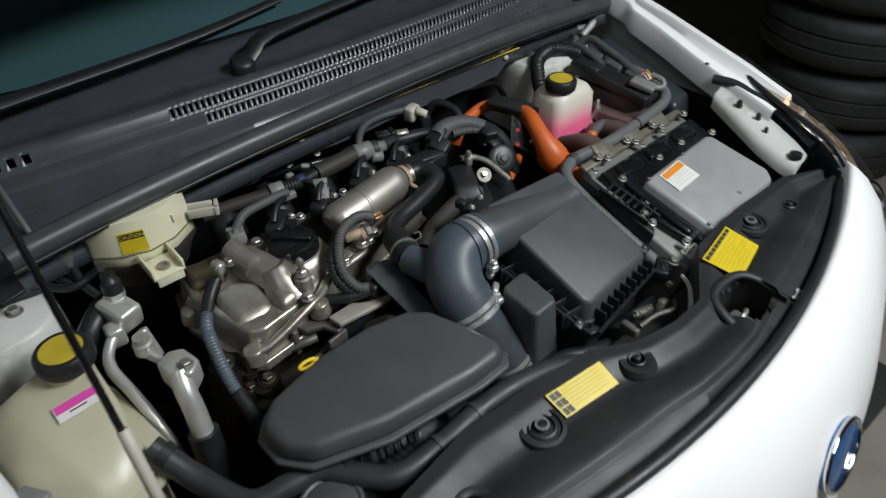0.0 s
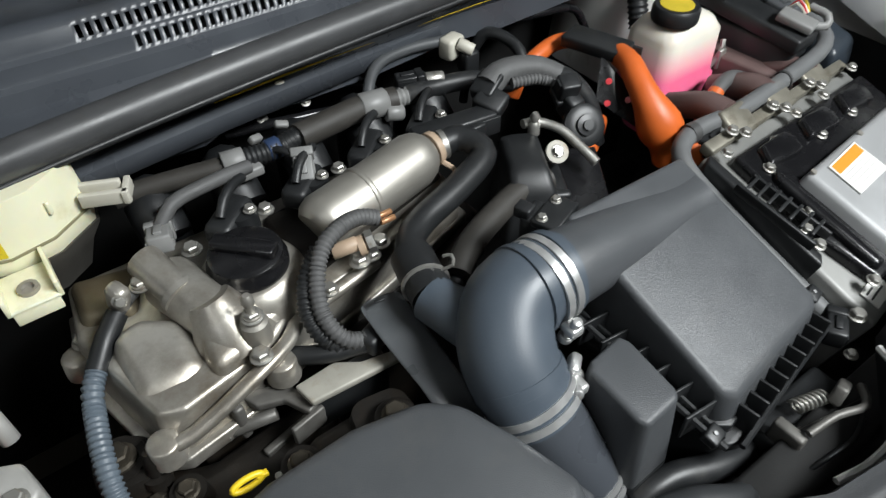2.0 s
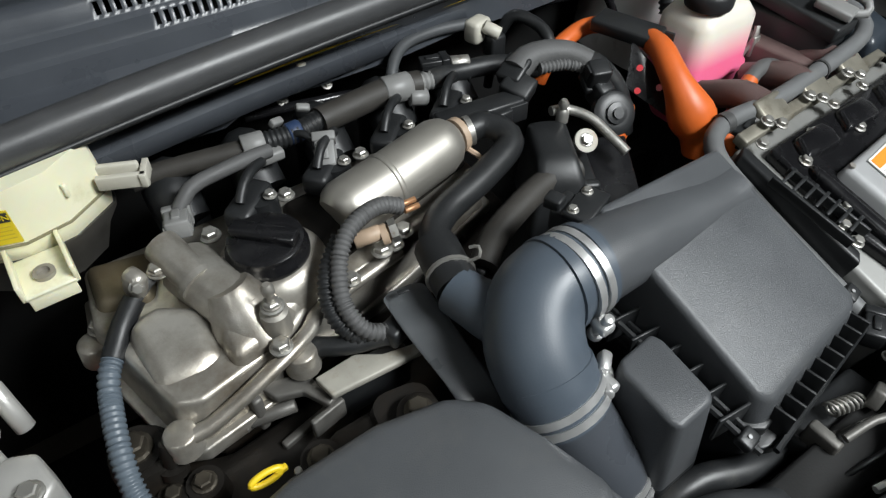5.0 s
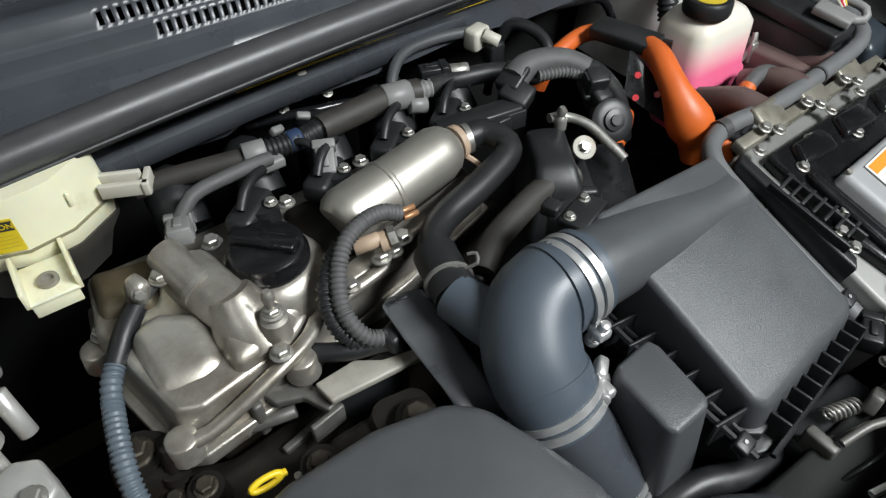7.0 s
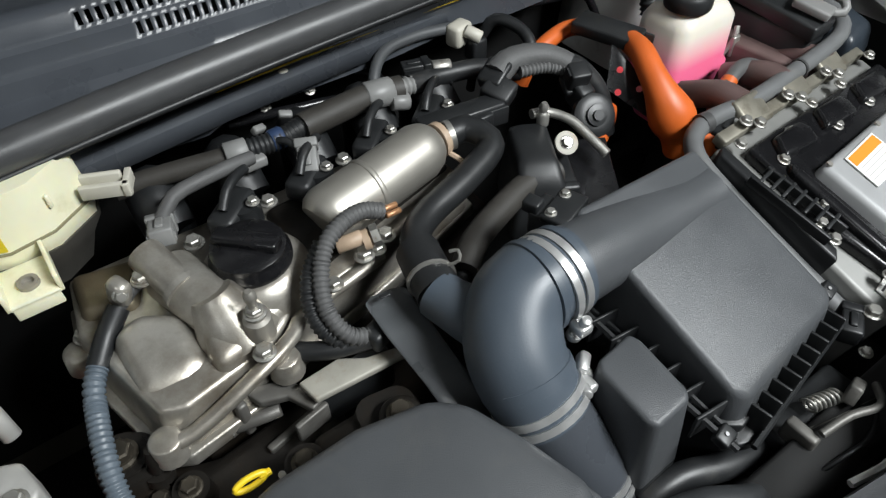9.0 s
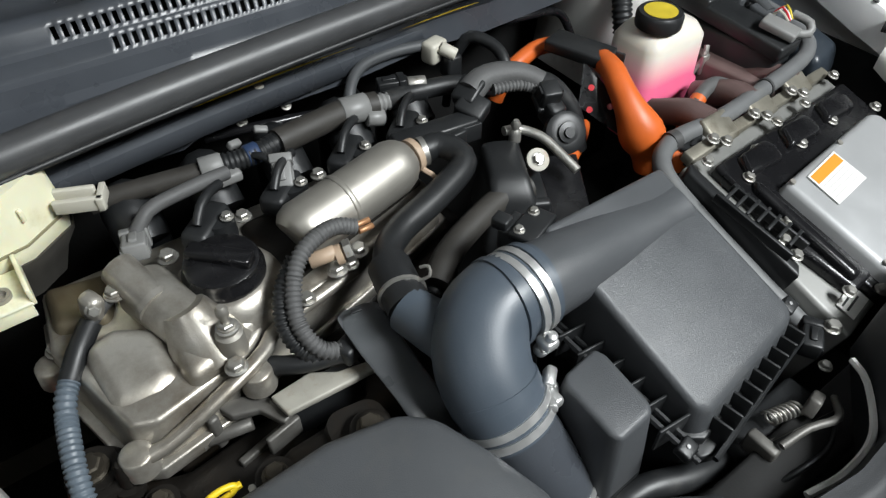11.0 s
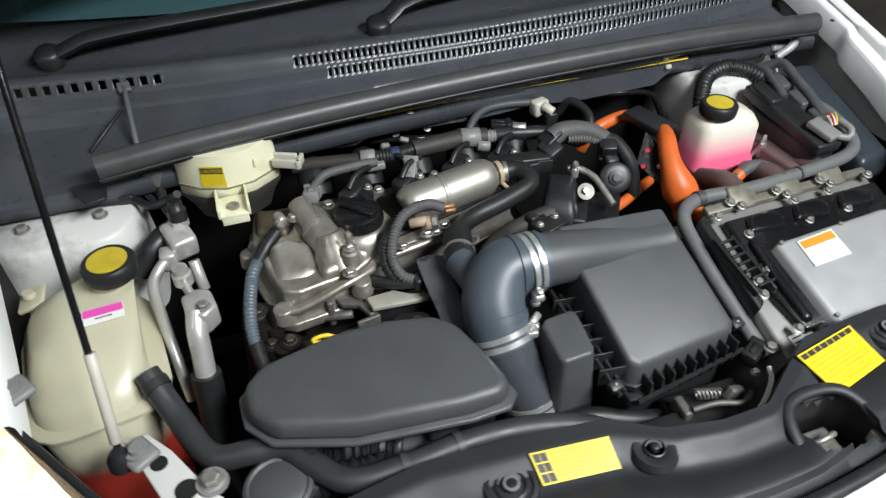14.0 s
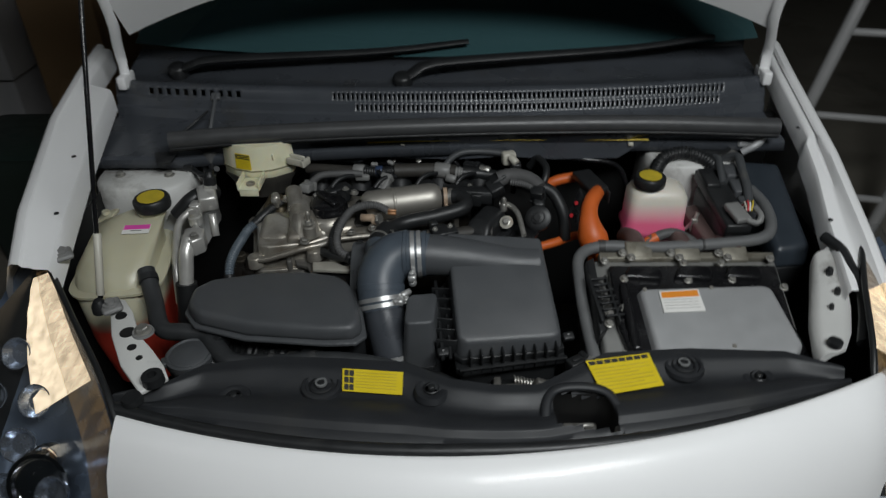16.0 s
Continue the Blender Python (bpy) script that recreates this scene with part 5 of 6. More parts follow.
# channel, taped trunk and purge valve
chan = thing("harness_channel", (0.02, 0.62, 0.85), "black plastic harness channel with taped trunk", "cable channel")
part("tray", join(box((0.012, 0.626, 0.868), (0.10, 0.026, 0.016), 0.003, (0, 0, -8)), box((0.012, 0.612, 0.862), (0.10, 0.004, 0.022), 0.001, (0, 0, -8)), box((-0.015, 0.612, 0.86), (0.016, 0.01, 0.024), 0.002), box((0.03, 0.607, 0.86), (0.02, 0.01, 0.026), 0.002),
                  box((0.068, 0.630, 0.874), (0.03, 0.035, 0.024), 0.004, (15, -20, 20)), box((0.075, 0.645, 0.885), (0.034, 0.03, 0.02), 0.004, (0, -25, 20))), BLACK, chan)
part("taped_trunk", tube([(0.075, 0.645, 0.884), (0.095, 0.650, 0.890), (0.118, 0.644, 0.893), (0.142, 0.630, 0.891), (0.156, 0.612, 0.884)], lambda f: 0.0165 - 0.003 * f, 14), TAPE, chan, "grey taped cable trunk")
part("small_ribbed", ribbed([(0.10, 0.632, 0.886), (0.128, 0.622, 0.886), (0.148, 0.608, 0.882)], 0.006, 0.0045, 0.0012), TAPE, chan)
part("trunk_tail", tube([(0.156, 0.628, 0.88), (0.185, 0.622, 0.865), (0.205, 0.60, 0.83), (0.21, 0.585, 0.78)], 0.012, 12), RUBBER, chan)
valve = thing("purge_valve", (0.148, 0.56, 0.83), "round black actuator valve with grey plug", "valve")
part("disc_body", join(lathe([(0.020, 0), (0.025, 0.002), (0.025, 0.012), (0.020, 0.015), (0.012, 0.015), (0.012, 0.019), (0.006, 0.020), (0.006, 0.023)], 28, (0.152, 0.565, 0.842), (-0.25, -0.75, 0.6)), box((0.152, 0.585, 0.86), (0.022, 0.02, 0.03), 0.004, (25, 0, 0))), BLACK, valve)
block_with_latch("plug", (0.150, 0.592, 0.880), (0.03, 0.024, 0.022), (0, 70, 70), BLACK, valve)
arm = thing("black_engine_bracket", (0.05, 0.54, 0.80), "black plastic throttle cover bracket with steel nut", "bracket")
part("cover", loft([rrect(cx, cy, cz, w, d, 0.008, turn=-30) for cx, cy, cz, w, d in ((0.045, 0.54, 0.78, 0.06, 0.10), (0.048, 0.542, 0.84, 0.05, 0.09), (0.05, 0.55, 0.858, 0.042, 0.07), (0.052, 0.553, 0.862, 0.03, 0.055))]), BLACK, arm)
part("skirt", join(box((0.045, 0.500, 0.825), (0.045, 0.012, 0.03), 0.004, (0, 0, -30)), box((0.072, 0.528, 0.815), (0.03, 0.06, 0.03), 0.004, (0, 0, -30))), BLACK, arm)
part("washer", lathe([(0.013, 0), (0.013, 0.004), (0.008, 0.005)], 20, (0.087, 0.538, 0.850), (-0.2, -0.6, 0.7)), ZINC, arm)
bolt(arm, (0.086, 0.536, 0.853), 0.006, (-0.2, -0.6, 0.7))
part("shelf", box((0.10, 0.51, 0.815), (0.06, 0.10, 0.008), 0.002, (15, 0, -30)), GLOSSBLACK, arm)
pipe = thing("vacuum_pipe", (0.1, 0.55, 0.84), "bent steel vacuum pipe beside the throttle", "pipe")
part("pipe_run", tube([(0.075, 0.582, 0.868), (0.093, 0.577, 0.866), (0.108, 0.556, 0.862), (0.114, 0.53, 0.852), (0.118, 0.505, 0.842)], 0.0055, 8), STEEL, pipe)
part("ball_end", lathe([(0.007, 0), (0.007, 0.012), (0.004, 0.016), (0.006, 0.022), (0.003, 0.027)], 12, (0.083, 0.572, 0.858)), STEEL, pipe)

# lower dark hose beside the throttle
hose("throttle_hose", [(0.06, 0.52, 0.838), (0.02, 0.522, 0.838), (-0.03, 0.508, 0.838), (-0.075, 0.49, 0.836), (-0.10, 0.472, 0.83)], 0.014, DARKTAPE, "dark wrapped hose beside the throttle")
hose("throttle_conduit", [(-0.06, 0.492, 0.828), (-0.10, 0.474, 0.824), (-0.125, 0.45, 0.822), (-0.12, 0.43, 0.82)], 0.007, RUBBER, "black ribbed conduit behind the intake elbow", "conduit", 0.006)

# pcv connection on the elbow
pcv = thing("breather_connector", (-0.16, 0.46, 0.84), "black breather hose end with spring clamp", "hose connector")
part("sleeve", tube([(-0.137, 0.494, 0.860), (-0.144, 0.470, 0.862), (-0.151, 0.440, 0.862)], 0.0205, 16), RUBBER, pcv)
part("spring_clamp", join(lathe([(0.0212, -0.002), (0.0226, -0.0015), (0.0226, 0.0015), (0.0212, 0.002)], 22, (-0.147, 0.458, 0.862), (-0.3, -0.9, 0.05)), tube([(-0.134, 0.452, 0.877), (-0.126, 0.446, 0.883), (-0.122, 0.453, 0.887), (-0.128, 0.458, 0.885)], 0.0016, 6)), STEEL, pcv)
DUCTGREY = mat("scuffed_grey_plastic", (0.075, 0.08, 0.085), 0.33, 0, 0.25, 50, 0.1, 500, dirt=(0.15, 0.155, 0.16), dirt_amount=0.2)
duct = thing("vacuum_duct", (-0.18, 0.42, 0.78), "flat blue-grey plastic duct beside the elbow", "duct")
part("duct_shell", loft([rrect(cx, cy, cz, w, d, 0.006, turn=-8) for cx, cy, cz, w, d in ((-0.176, 0.335, 0.760, 0.036, 0.026), (-0.177, 0.352, 0.800, 0.036, 0.026), (-0.180, 0.400, 0.822, 0.036, 0.024), (-0.182, 0.452, 0.836, 0.040, 0.022), (-0.182, 0.474, 0.842, 0.040, 0.020), (-0.182, 0.482, 0.840, 0.030, 0.012))]), DUCTGREY, duct, "", 50)
part("duct_slot", box((-0.186, 0.474, 0.8525), (0.010, 0.004, 0.002), 0.0005, (0, 0, -8)), BLACK, duct)

# high-voltage cables
hv = thing("high_voltage_cable", (0.26, 0.55, 0.80), "thick orange high-voltage cables with orange boot", "cable")
part("boot", tube([(0.272, 0.622, 0.868), (0.260, 0.595, 0.872), (0.250, 0.572, 0.866), (0.246, 0.550, 0.852), (0.250, 0.532, 0.830), (0.262, 0.520, 0.800), (0.268, 0.514, 0.770)],
                  lambda f: 0.0145 + 0.004 * f + 0.011 * math.exp(-((f - 0.70) / 0.17) ** 2), 20), ORANGE, hv, "orange rubber boot", 60)
part("rear_run", tube([(0.165, 0.70, 0.81), (0.178, 0.70, 0.835), (0.20, 0.702, 0.850), (0.245, 0.708, 0.856), (0.27, 0.69, 0.86)], 0.011, 10), ORANGE, hv)
part("low_run", tube([(0.15, 0.562, 0.775), (0.19, 0.577, 0.778), (0.23, 0.60, 0.778), (0.275, 0.635, 0.76)], 0.009, 10), ORANGE, hv)
part("braided_end", tube([(0.345, 0.525, 0.80), (0.375, 0.537, 0.815), (0.405, 0.543, 0.822), (0.435, 0.542, 0.812), (0.47, 0.53, 0.79)], 0.010, 10), TAPE, hv, "grey braided cable end")
part("orange_sleeve", tube([(0.325, 0.515, 0.79), (0.35, 0.528, 0.803), (0.378, 0.538, 0.816)], 0.0105, 10), ORANGE, hv)
part("front_sleeve", lathe([(0.019, 0), (0.019, 0.024), (0.015, 0.028)], 18, (0.272, 0.487, 0.79), (0, 0, 1)), ORANGE, hv)
guard = thing("cable_guard", (0.26, 0.64, 0.80), "black plastic cable guard with red dots", "cable guard")
part("channel", join(box((0.262, 0.652, 0.873), (0.040, 0.085, 0.016), 0.003, (0, 0, 18)), box((0.28, 0.645, 0.865), (0.004, 0.085, 0.025), 0.001, (0, 0, 18))), BLACK, guard)
gp = part("curved_shield", loft([[(0.235 + 0.006 * k, 0.62 - 0.022 * k, 0.878 - 0.012 * k - 0.002 * k * k), (0.215 + 0.010 * k, 0.60 - 0.022 * k, 0.835 - 0.010 * k), (0.218 + 0.010 * k, 0.598 - 0.022 * k, 0.833 - 0.010 * k), (0.239 + 0.006 * k, 0.618 - 0.022 * k, 0.876 - 0.012 * k - 0.002 * k * k)] for k in range(5)]), GLOSSBLACK, guard)
for p in ((0.2285, 0.596, 0.858), (0.236, 0.568, 0.843), (0.219, 0.585, 0.836)):
    part("red_dot", lathe([(0.004, 0), (0.004, 0.002)], 10, p, (-0.6, -0.5, 0.6)), REDPL, guard)

# inverter terminals and relief
TERMINAL = mat("yellowed_zinc", (0.24, 0.225, 0.185), 0.45, 0.5, 0.25, 60, 0.2, dirt=(0.10, 0.08, 0.05), dirt_amount=0.3)
for k in range(3):
    x = 0.325 + 0.09 * k
    part("terminal_block", box((x, 0.475 + 0.006 * k, 0.788), (0.05, 0.040, 0.012), 0.004, (18, 0, 4)), TERMINAL, inv)
    part("cable_entry", tube([(x, 0.49, 0.785), (x, 0.52, 0.775), (x, 0.56, 0.74)], 0.018, 12), MAROON, inv)
    bolt(inv, (x - 0.034, 0.462 + 0.006 * k, 0.797), 0.006)
    bolt(inv, (x - 0.02, 0.452 + 0.006 * k, 0.797), 0.006)
part("terminal_rail", prism([(0.25, 0.468), (0.58, 0.492), (0.58, 0.478), (0.25, 0.452)], 0.776, 0.790, 0.002), TERMINAL, inv)
for k in range(3):
    x0, y0 = 0.292 + 0.092 * k, 0.428 + 0.007 * k
    pts = [(x0 - 0.012, y0 - 0.03), (x0 + 0.002, y0), (x0 + 0.058, y0 + 0.004), (x0 + 0.066, y0 - 0.012), (x0 + 0.058, y0 - 0.032)]
    part("pressed_panel", prism(pts, 0.790, 0.806, 0.005, 3, 0.004), GLOSSBLACK, inv)
part("pressed_panel", prism([(0.285, 0.395), (0.292, 0.33), (0.292, 0.245), (0.276, 0.245), (0.270, 0.33), (0.272, 0.385)], 0.790, 0.806, 0.005, 3, 0.003), GLOSSBLACK, inv)
part("lid_lip", prism([(0.288, 0.378), (0.536, 0.408), (0.554, 0.397), (0.574, 0.258), (0.550, 0.230), (0.297, 0.198)], 0.780, 0.7945, 0.003, 2), GLOSSBLACK, ilid)
for x, y in ((0.312, 0.366), (0.43, 0.378), (0.318, 0.24), (0.44, 0.258)):
    part("rivet", lathe([(0.004, 0), (0.0035, 0.002)], 10, (x, y, 0.8120)), ALUCLEAN, ilid)
lat = part("lattice_bracket", join(*[box((0.238 + 0.003 * k, 0.392 - 0.013 * k, 0.803), (0.032, 0.004, 0.006), 0.001, (0, 0, 10)) for k in range(7)], box((0.226, 0.35, 0.800), (0.005, 0.10, 0.012), 0.001, (0, 0, 8)), box((0.256, 0.35, 0.800), (0.004, 0.10, 0.012), 0.001, (0, 0, 8))), BLACK, inv, "black plastic lattice cable bracket")
plugi = thing("inverter_plug", (0.285, 0.48, 0.80), "black plug with grey latch on the inverter", "connector", "engine plugs")
block_with_latch("plug", (0.292, 0.474, 0.812), (0.05, 0.026, 0.024), (0, 0, 20), BLACK, plugi)
part("grey_latch", box((0.306, 0.470, 0.822), (0.022, 0.022, 0.010), 0.002, (0, 0, 20)), GREYPL, plugi)
part("side_wall", prism([(0.222, 0.44), (0.238, 0.45), (0.242, 0.29), (0.228, 0.28)], 0.74, 0.795, 0.003), BLACK, inv)

# right rear corner: relay rack, control unit and looms
rack = thing("relay_rack", (0.51, 0.60, 0.78), "black relay and connector rack beside the fuse box", "relay box")
part("rail", join(box((0.515, 0.605, 0.858), (0.050, 0.19, 0.022), 0.004, (6, 0, 3)), box((0.503, 0.66, 0.874), (0.03, 0.06, 0.018), 0.004, (6, 0, 3)), box((0.515, 0.60, 0.80), (0.045, 0.17, 0.09), 0.006, (0, 0, 3))), BLACK, rack)
for k in range(3):
    part("relay", box((0.555, 0.69 - 0.055 * k, 0.866 - 0.006 * k), (0.03, 0.042, 0.035), 0.004, (8, 0, 3)), GREY, rack)
part("grey_lever", join(box((0.520, 0.535, 0.872), (0.03, 0.05, 0.012), 0.003, (10, 0, 15)), tube([(0.53, 0.52, 0.868), (0.548, 0.508, 0.866), (0.556, 0.515, 0.876), (0.553, 0.54, 0.880)], 0.006, 8)), GREYPL, rack, "grey plug lever")
for k in range(4):
    part("thin_wire", tube([(0.532 + 0.004 * k, 0.565, 0.866), (0.536 + 0.005 * k, 0.552, 0.885 + 0.003 * (k % 2)), (0.536 + 0.003 * k, 0.535, 0.876)], 0.0016, 6), (WHITEPL, REDPL, PAPER, CAPYELLOW)[k], rack)
ecu = thing("control_unit", (0.485, 0.58, 0.74), "brown-grey metal control unit with stamped letters", "control unit")
part("housing", prism([(0.455, 0.66), (0.50, 0.675), (0.545, 0.515), (0.475, 0.505)], 0.74, 0.812, 0.005, 2, 0.003), MAROON, ecu)
part("stamped_strip", box((0.517, 0.522, 0.800), (0.03, 0.003, 0.013), 0.0005, (-20, 0, 5)), PAPER, ecu)
loom = thing("loom_loop", (0.46, 0.70, 0.85), "thick black ribbed cable loop over the tower", "cable loom")
part("ribbed_loop", ribbed([(0.405, 0.70, 0.83), (0.41, 0.715, 0.862), (0.432, 0.738, 0.884), (0.475, 0.745, 0.892), (0.512, 0.728, 0.886), (0.535, 0.70, 0.875)], 0.013, 0.007, 0.002), RUBBER, loom)
part("grey_loop", tube([(0.552, 0.745, 0.875), (0.575, 0.72, 0.895), (0.570, 0.67, 0.888), (0.565, 0.62, 0.878), (0.556, 0.575, 0.866)], 0.009, 10), HOSEGREY, loom)
part("grey_loop", tube([(0.515, 0.745, 0.872), (0.535, 0.725, 0.890), (0.53, 0.68, 0.886), (0.525, 0.64, 0.875)], 0.008, 10), HOSEGREY, loom)
mnt = thing("strut_mount", (0.545, 0.815, 0.88), "black round strut mount on the tower", "strut mount")
part("ring", lathe([(0.055, 0), (0.055, 0.008), (0.048, 0.012), (0.044, 0.006), (0.02, 0.006), (0.018, 0.02), (0.010, 0.022)], 30, (0.535, 0.80, 0.880)), BLACK, mnt)
part("steel_ring", lathe([(0.064, 0), (0.064, 0.004), (0.057, 0.005)], 30, (0.535, 0.80, 0.880)), STEEL, mnt)
part("mount_tab", join(box((0.615, 0.79, 0.895), (0.05, 0.04, 0.012), 0.004, (0, 10, 10)), tube([(0.60, 0.76, 0.885), (0.63, 0.76, 0.905), (0.65, 0.79, 0.91), (0.64, 0.82, 0.90)], 0.008, 8)), DULLALU, mnt)
part("reservoir_strap", join(tube([(0.455, 0.605, 0.79), (0.468, 0.60, 0.815), (0.474, 0.605, 0.83)], 0.004, 6), box((0.468, 0.598, 0.805), (0.014, 0.006, 0.03), 0.002)), STEEL, ires)

# clutter under the cowl lip
rear = thing("vacuum_hose", (0.0, 0.75, 0.85), "thin black vacuum hose under the cowl", "hose")
part("tube", tube([(-0.04, 0.715, 0.85), (-0.03, 0.735, 0.875), (0.0, 0.758, 0.888), (0.05, 0.765, 0.888), (0.105, 0.758, 0.885)], 0.007, 10), HOSEGREY, rear)
rear2 = thing("vacuum_switch", (0.11, 0.74, 0.85), "white and grey vacuum switch under the cowl", "vacuum switch")
part("body", join(box((0.103, 0.750, 0.880), (0.03, 0.022, 0.028), 0.005, (0, 0, 15)), rod((0.105, 0.74, 0.888), (0.118, 0.725, 0.880), 0.008)), WHITEPL, rear2)
part("plug", join(box((0.118, 0.735, 0.862), (0.022, 0.022, 0.03), 0.004), rod((0.118, 0.735, 0.85), (0.115, 0.74, 0.80), 0.006)), BLACK, rear2)
hose("evap_hose", [(0.15, 0.768, 0.85), (0.165, 0.755, 0.876), (0.180, 0.725, 0.872), (0.178, 0.70, 0.86), (0.165, 0.685, 0.835)], 0.008, RUBBER, "black rubber evaporator hose")
sen = thing("camshaft_sensor", (0.04, 0.72, 0.85), "black sensor plug with steel collar", "sensor")
block_with_latch("plug", (0.022, 0.728, 0.872), (0.032, 0.018, 0.016), (0, 0, -20), BLACK, sen)
part("collar", rod((0.04, 0.72, 0.87), (0.062, 0.713, 0.868), 0.009), STEEL, sen)
part("tail", ribbed([(0.0, 0.725, 0.862), (0.03, 0.718, 0.858), (0.06, 0.708, 0.855)], 0.008, 0.005), RUBBER, sen)
for k, (a, b) in enumerate((((-0.20, 0.80, 0.87), (-0.02, 0.772, 0.865)), ((-0.19, 0.79, 0.85), (-0.05, 0.76, 0.84)), ((0.2, 0.79, 0.86), (0.34, 0.77, 0.85)))):
    pl = thing("brake_line", a, "thin black brake line along the firewall", "pipe", "brake lines")
    part("pipe_run", tube([a, ((a[0] + b[0]) / 2, (a[1] + b[1]) / 2 - 0.01, (a[2] + b[2]) / 2 + 0.01), b, (b[0] + 0.03, b[1] - 0.01, b[2] - 0.05)], 0.006, 8), GLOSSBLACK, pl)
    for f in (0.3, 0.7):
        bolt(pl, (a[0] + (b[0] - a[0]) * f, a[1] - 0.012, a[2] + 0.012), 0.005, (0, -0.6, 0.8))
duct2 = thing("intake_manifold", (0.0, 0.68, 0.7), "black plastic intake manifold behind the engine", "intake manifold")
for k in range(5):
    x = -0.30 + 0.085 * k
    part("runner", tube([(x, 0.70, 0.82), (x, 0.735, 0.845), (x + 0.01, 0.765, 0.81), (x + 0.01, 0.77, 0.70)], 0.026, 12), BLACK, duct2)

# ---- left front corner ----
ac = thing("air_conditioning_pipe", (-0.5, 0.5, 0.7), "aluminium air-conditioning pipes with flange block", "pipe")
ac.location += Vector((-0.006, -0.025, 0.004))
part("flange_block", prism([(-0.505, 0.506), (-0.500, 0.470), (-0.478, 0.462), (-0.462, 0.478), (-0.468, 0.508), (-0.485, 0.516)], 0.838, 0.872, 0.004, 2), BRIGHTALU, ac)
bolt(ac, (-0.478, 0.478, 0.872), 0.007)
part("thick_pipe", tube([(-0.488, 0.480, 0.865), (-0.492, 0.462, 0.850), (-0.493, 0.448, 0.825), (-0.496, 0.432, 0.79)], 0.013, 14), BRIGHTALU, ac)
part("rubber_hose", tube([(-0.495, 0.436, 0.80), (-0.497, 0.425, 0.76), (-0.50, 0.405, 0.70), (-0.49, 0.38, 0.60)], 0.019, 14), RUBBER, ac)
part("service_port", join(lathe([(0.013, 0), (0.013, 0.016), (0.010, 0.018), (0.010, 0.026)], 14, (-0.502, 0.555, 0.852)), rod((-0.502, 0.55, 0.85), (-0.49, 0.51, 0.855), 0.006)), BRIGHTALU, ac)
part("thin_pipe", tube([(-0.512, 0.615, 0.858), (-0.535, 0.595, 0.848), (-0.545, 0.57, 0.838), (-0.538, 0.525, 0.822), (-0.530, 0.48, 0.79), (-0.525, 0.45, 0.74)], 0.0075, 10), BRIGHTALU, ac)
part("valve_block", join(box((-0.502, 0.635, 0.862), (0.036, 0.05, 0.036), 0.006, (10, 0, 20)), box((-0.520, 0.612, 0.850), (0.022, 0.026, 0.03), 0.005), rod((-0.49, 0.61, 0.84), (-0.485, 0.59, 0.80), 0.008), lathe([(0.014, 0), (0.014, 0.010)], 6, (-0.498, 0.648, 0.876), (0.05, 0.1, 1))), BRIGHTALU, ac, "aluminium expansion valve block")
part("pressure_sensor", lathe([(0.013, 0), (0.013, 0.016), (0.010, 0.018), (0.009, 0.03)], 14, (-0.497, 0.65, 0.884), (0.05, 0.2, 1)), BLACK, ac, "black pressure sensor")
for k, pts in enumerate(([(-0.585, 0.79, 0.84), (-0.582, 0.755, 0.868), (-0.568, 0.715, 0.878), (-0.540, 0.685, 0.878), (-0.515, 0.685, 0.884), (-0.500, 0.67, 0.900)], [(-0.565, 0.80, 0.84), (-0.56, 0.76, 0.874), (-0.545, 0.72, 0.872), (-0.53, 0.70, 0.866)], [(-0.535, 0.75, 0.90), (-0.527, 0.72, 0.885), (-0.525, 0.69, 0.87), (-0.51, 0.66, 0.85)])):
    hose("sensor_lead", pts, (0.006, 0.005, 0.006)[k], RUBBER, "black sensor lead beside the strut tower", "cable")
wash = thing("bulkhead_fitting", (-0.53, 0.72, 0.86), "grey plastic bulkhead fitting with wires", "fitting")
part("cone", lathe([(0.018, 0), (0.016, 0.012), (0.008, 0.03), (0.006, 0.05)], 16, (-0.53, 0.735, 0.905), (0.05, -0.45, -0.9)), TAPE, wash)
part("plug", box((-0.545, 0.755, 0.915), (0.03, 0.025, 0.025), 0.005, (0, 0, 25)), BLACK, wash)
part("black_rail", box((-0.60, 0.72, 0.882), (0.075, 0.02, 0.014), 0.003, (0, 0, -10)), BLACK, wash)
part("neck_elbow", tube([(-0.575, 0.60, 0.83), (-0.545, 0.615, 0.858), (-0.525, 0.635, 0.862), (-0.51, 0.66, 0.85)], 0.016, 10), BLACK, wash)

label_plate("brand_label", [(-0.628, 0.495, 0.8735), (-0.580, 0.500, 0.8725), (-0.578, 0.477, 0.8685), (-0.627, 0.472, 0.8695)], PAPER, wres, "white and pink coolant label", [(0.02, 0.02, 0.98, 0.52, PINK), (0.3, 0.65, 0.7, 0.72, INK), (0.2, 0.2, 0.8, 0.32, PAPER)])
part("seam", loft([rrect(-0.631, 0.466, z, w, d, 0.046, turn=8) for z, w, d in ((0.806, 0.160, 0.210), (0.808, 0.166, 0.216), (0.813, 0.166, 0.216), (0.815, 0.158, 0.206))]), WASHRES, wres)
part("mount_ear", join(box((-0.702, 0.575, 0.845), (0.035, 0.04, 0.008), 0.003, (0, -15, 0)), lathe([(0.009, 0), (0.007, 0.006)], 14, (-0.705, 0.578, 0.85))), WASHRES, wres)

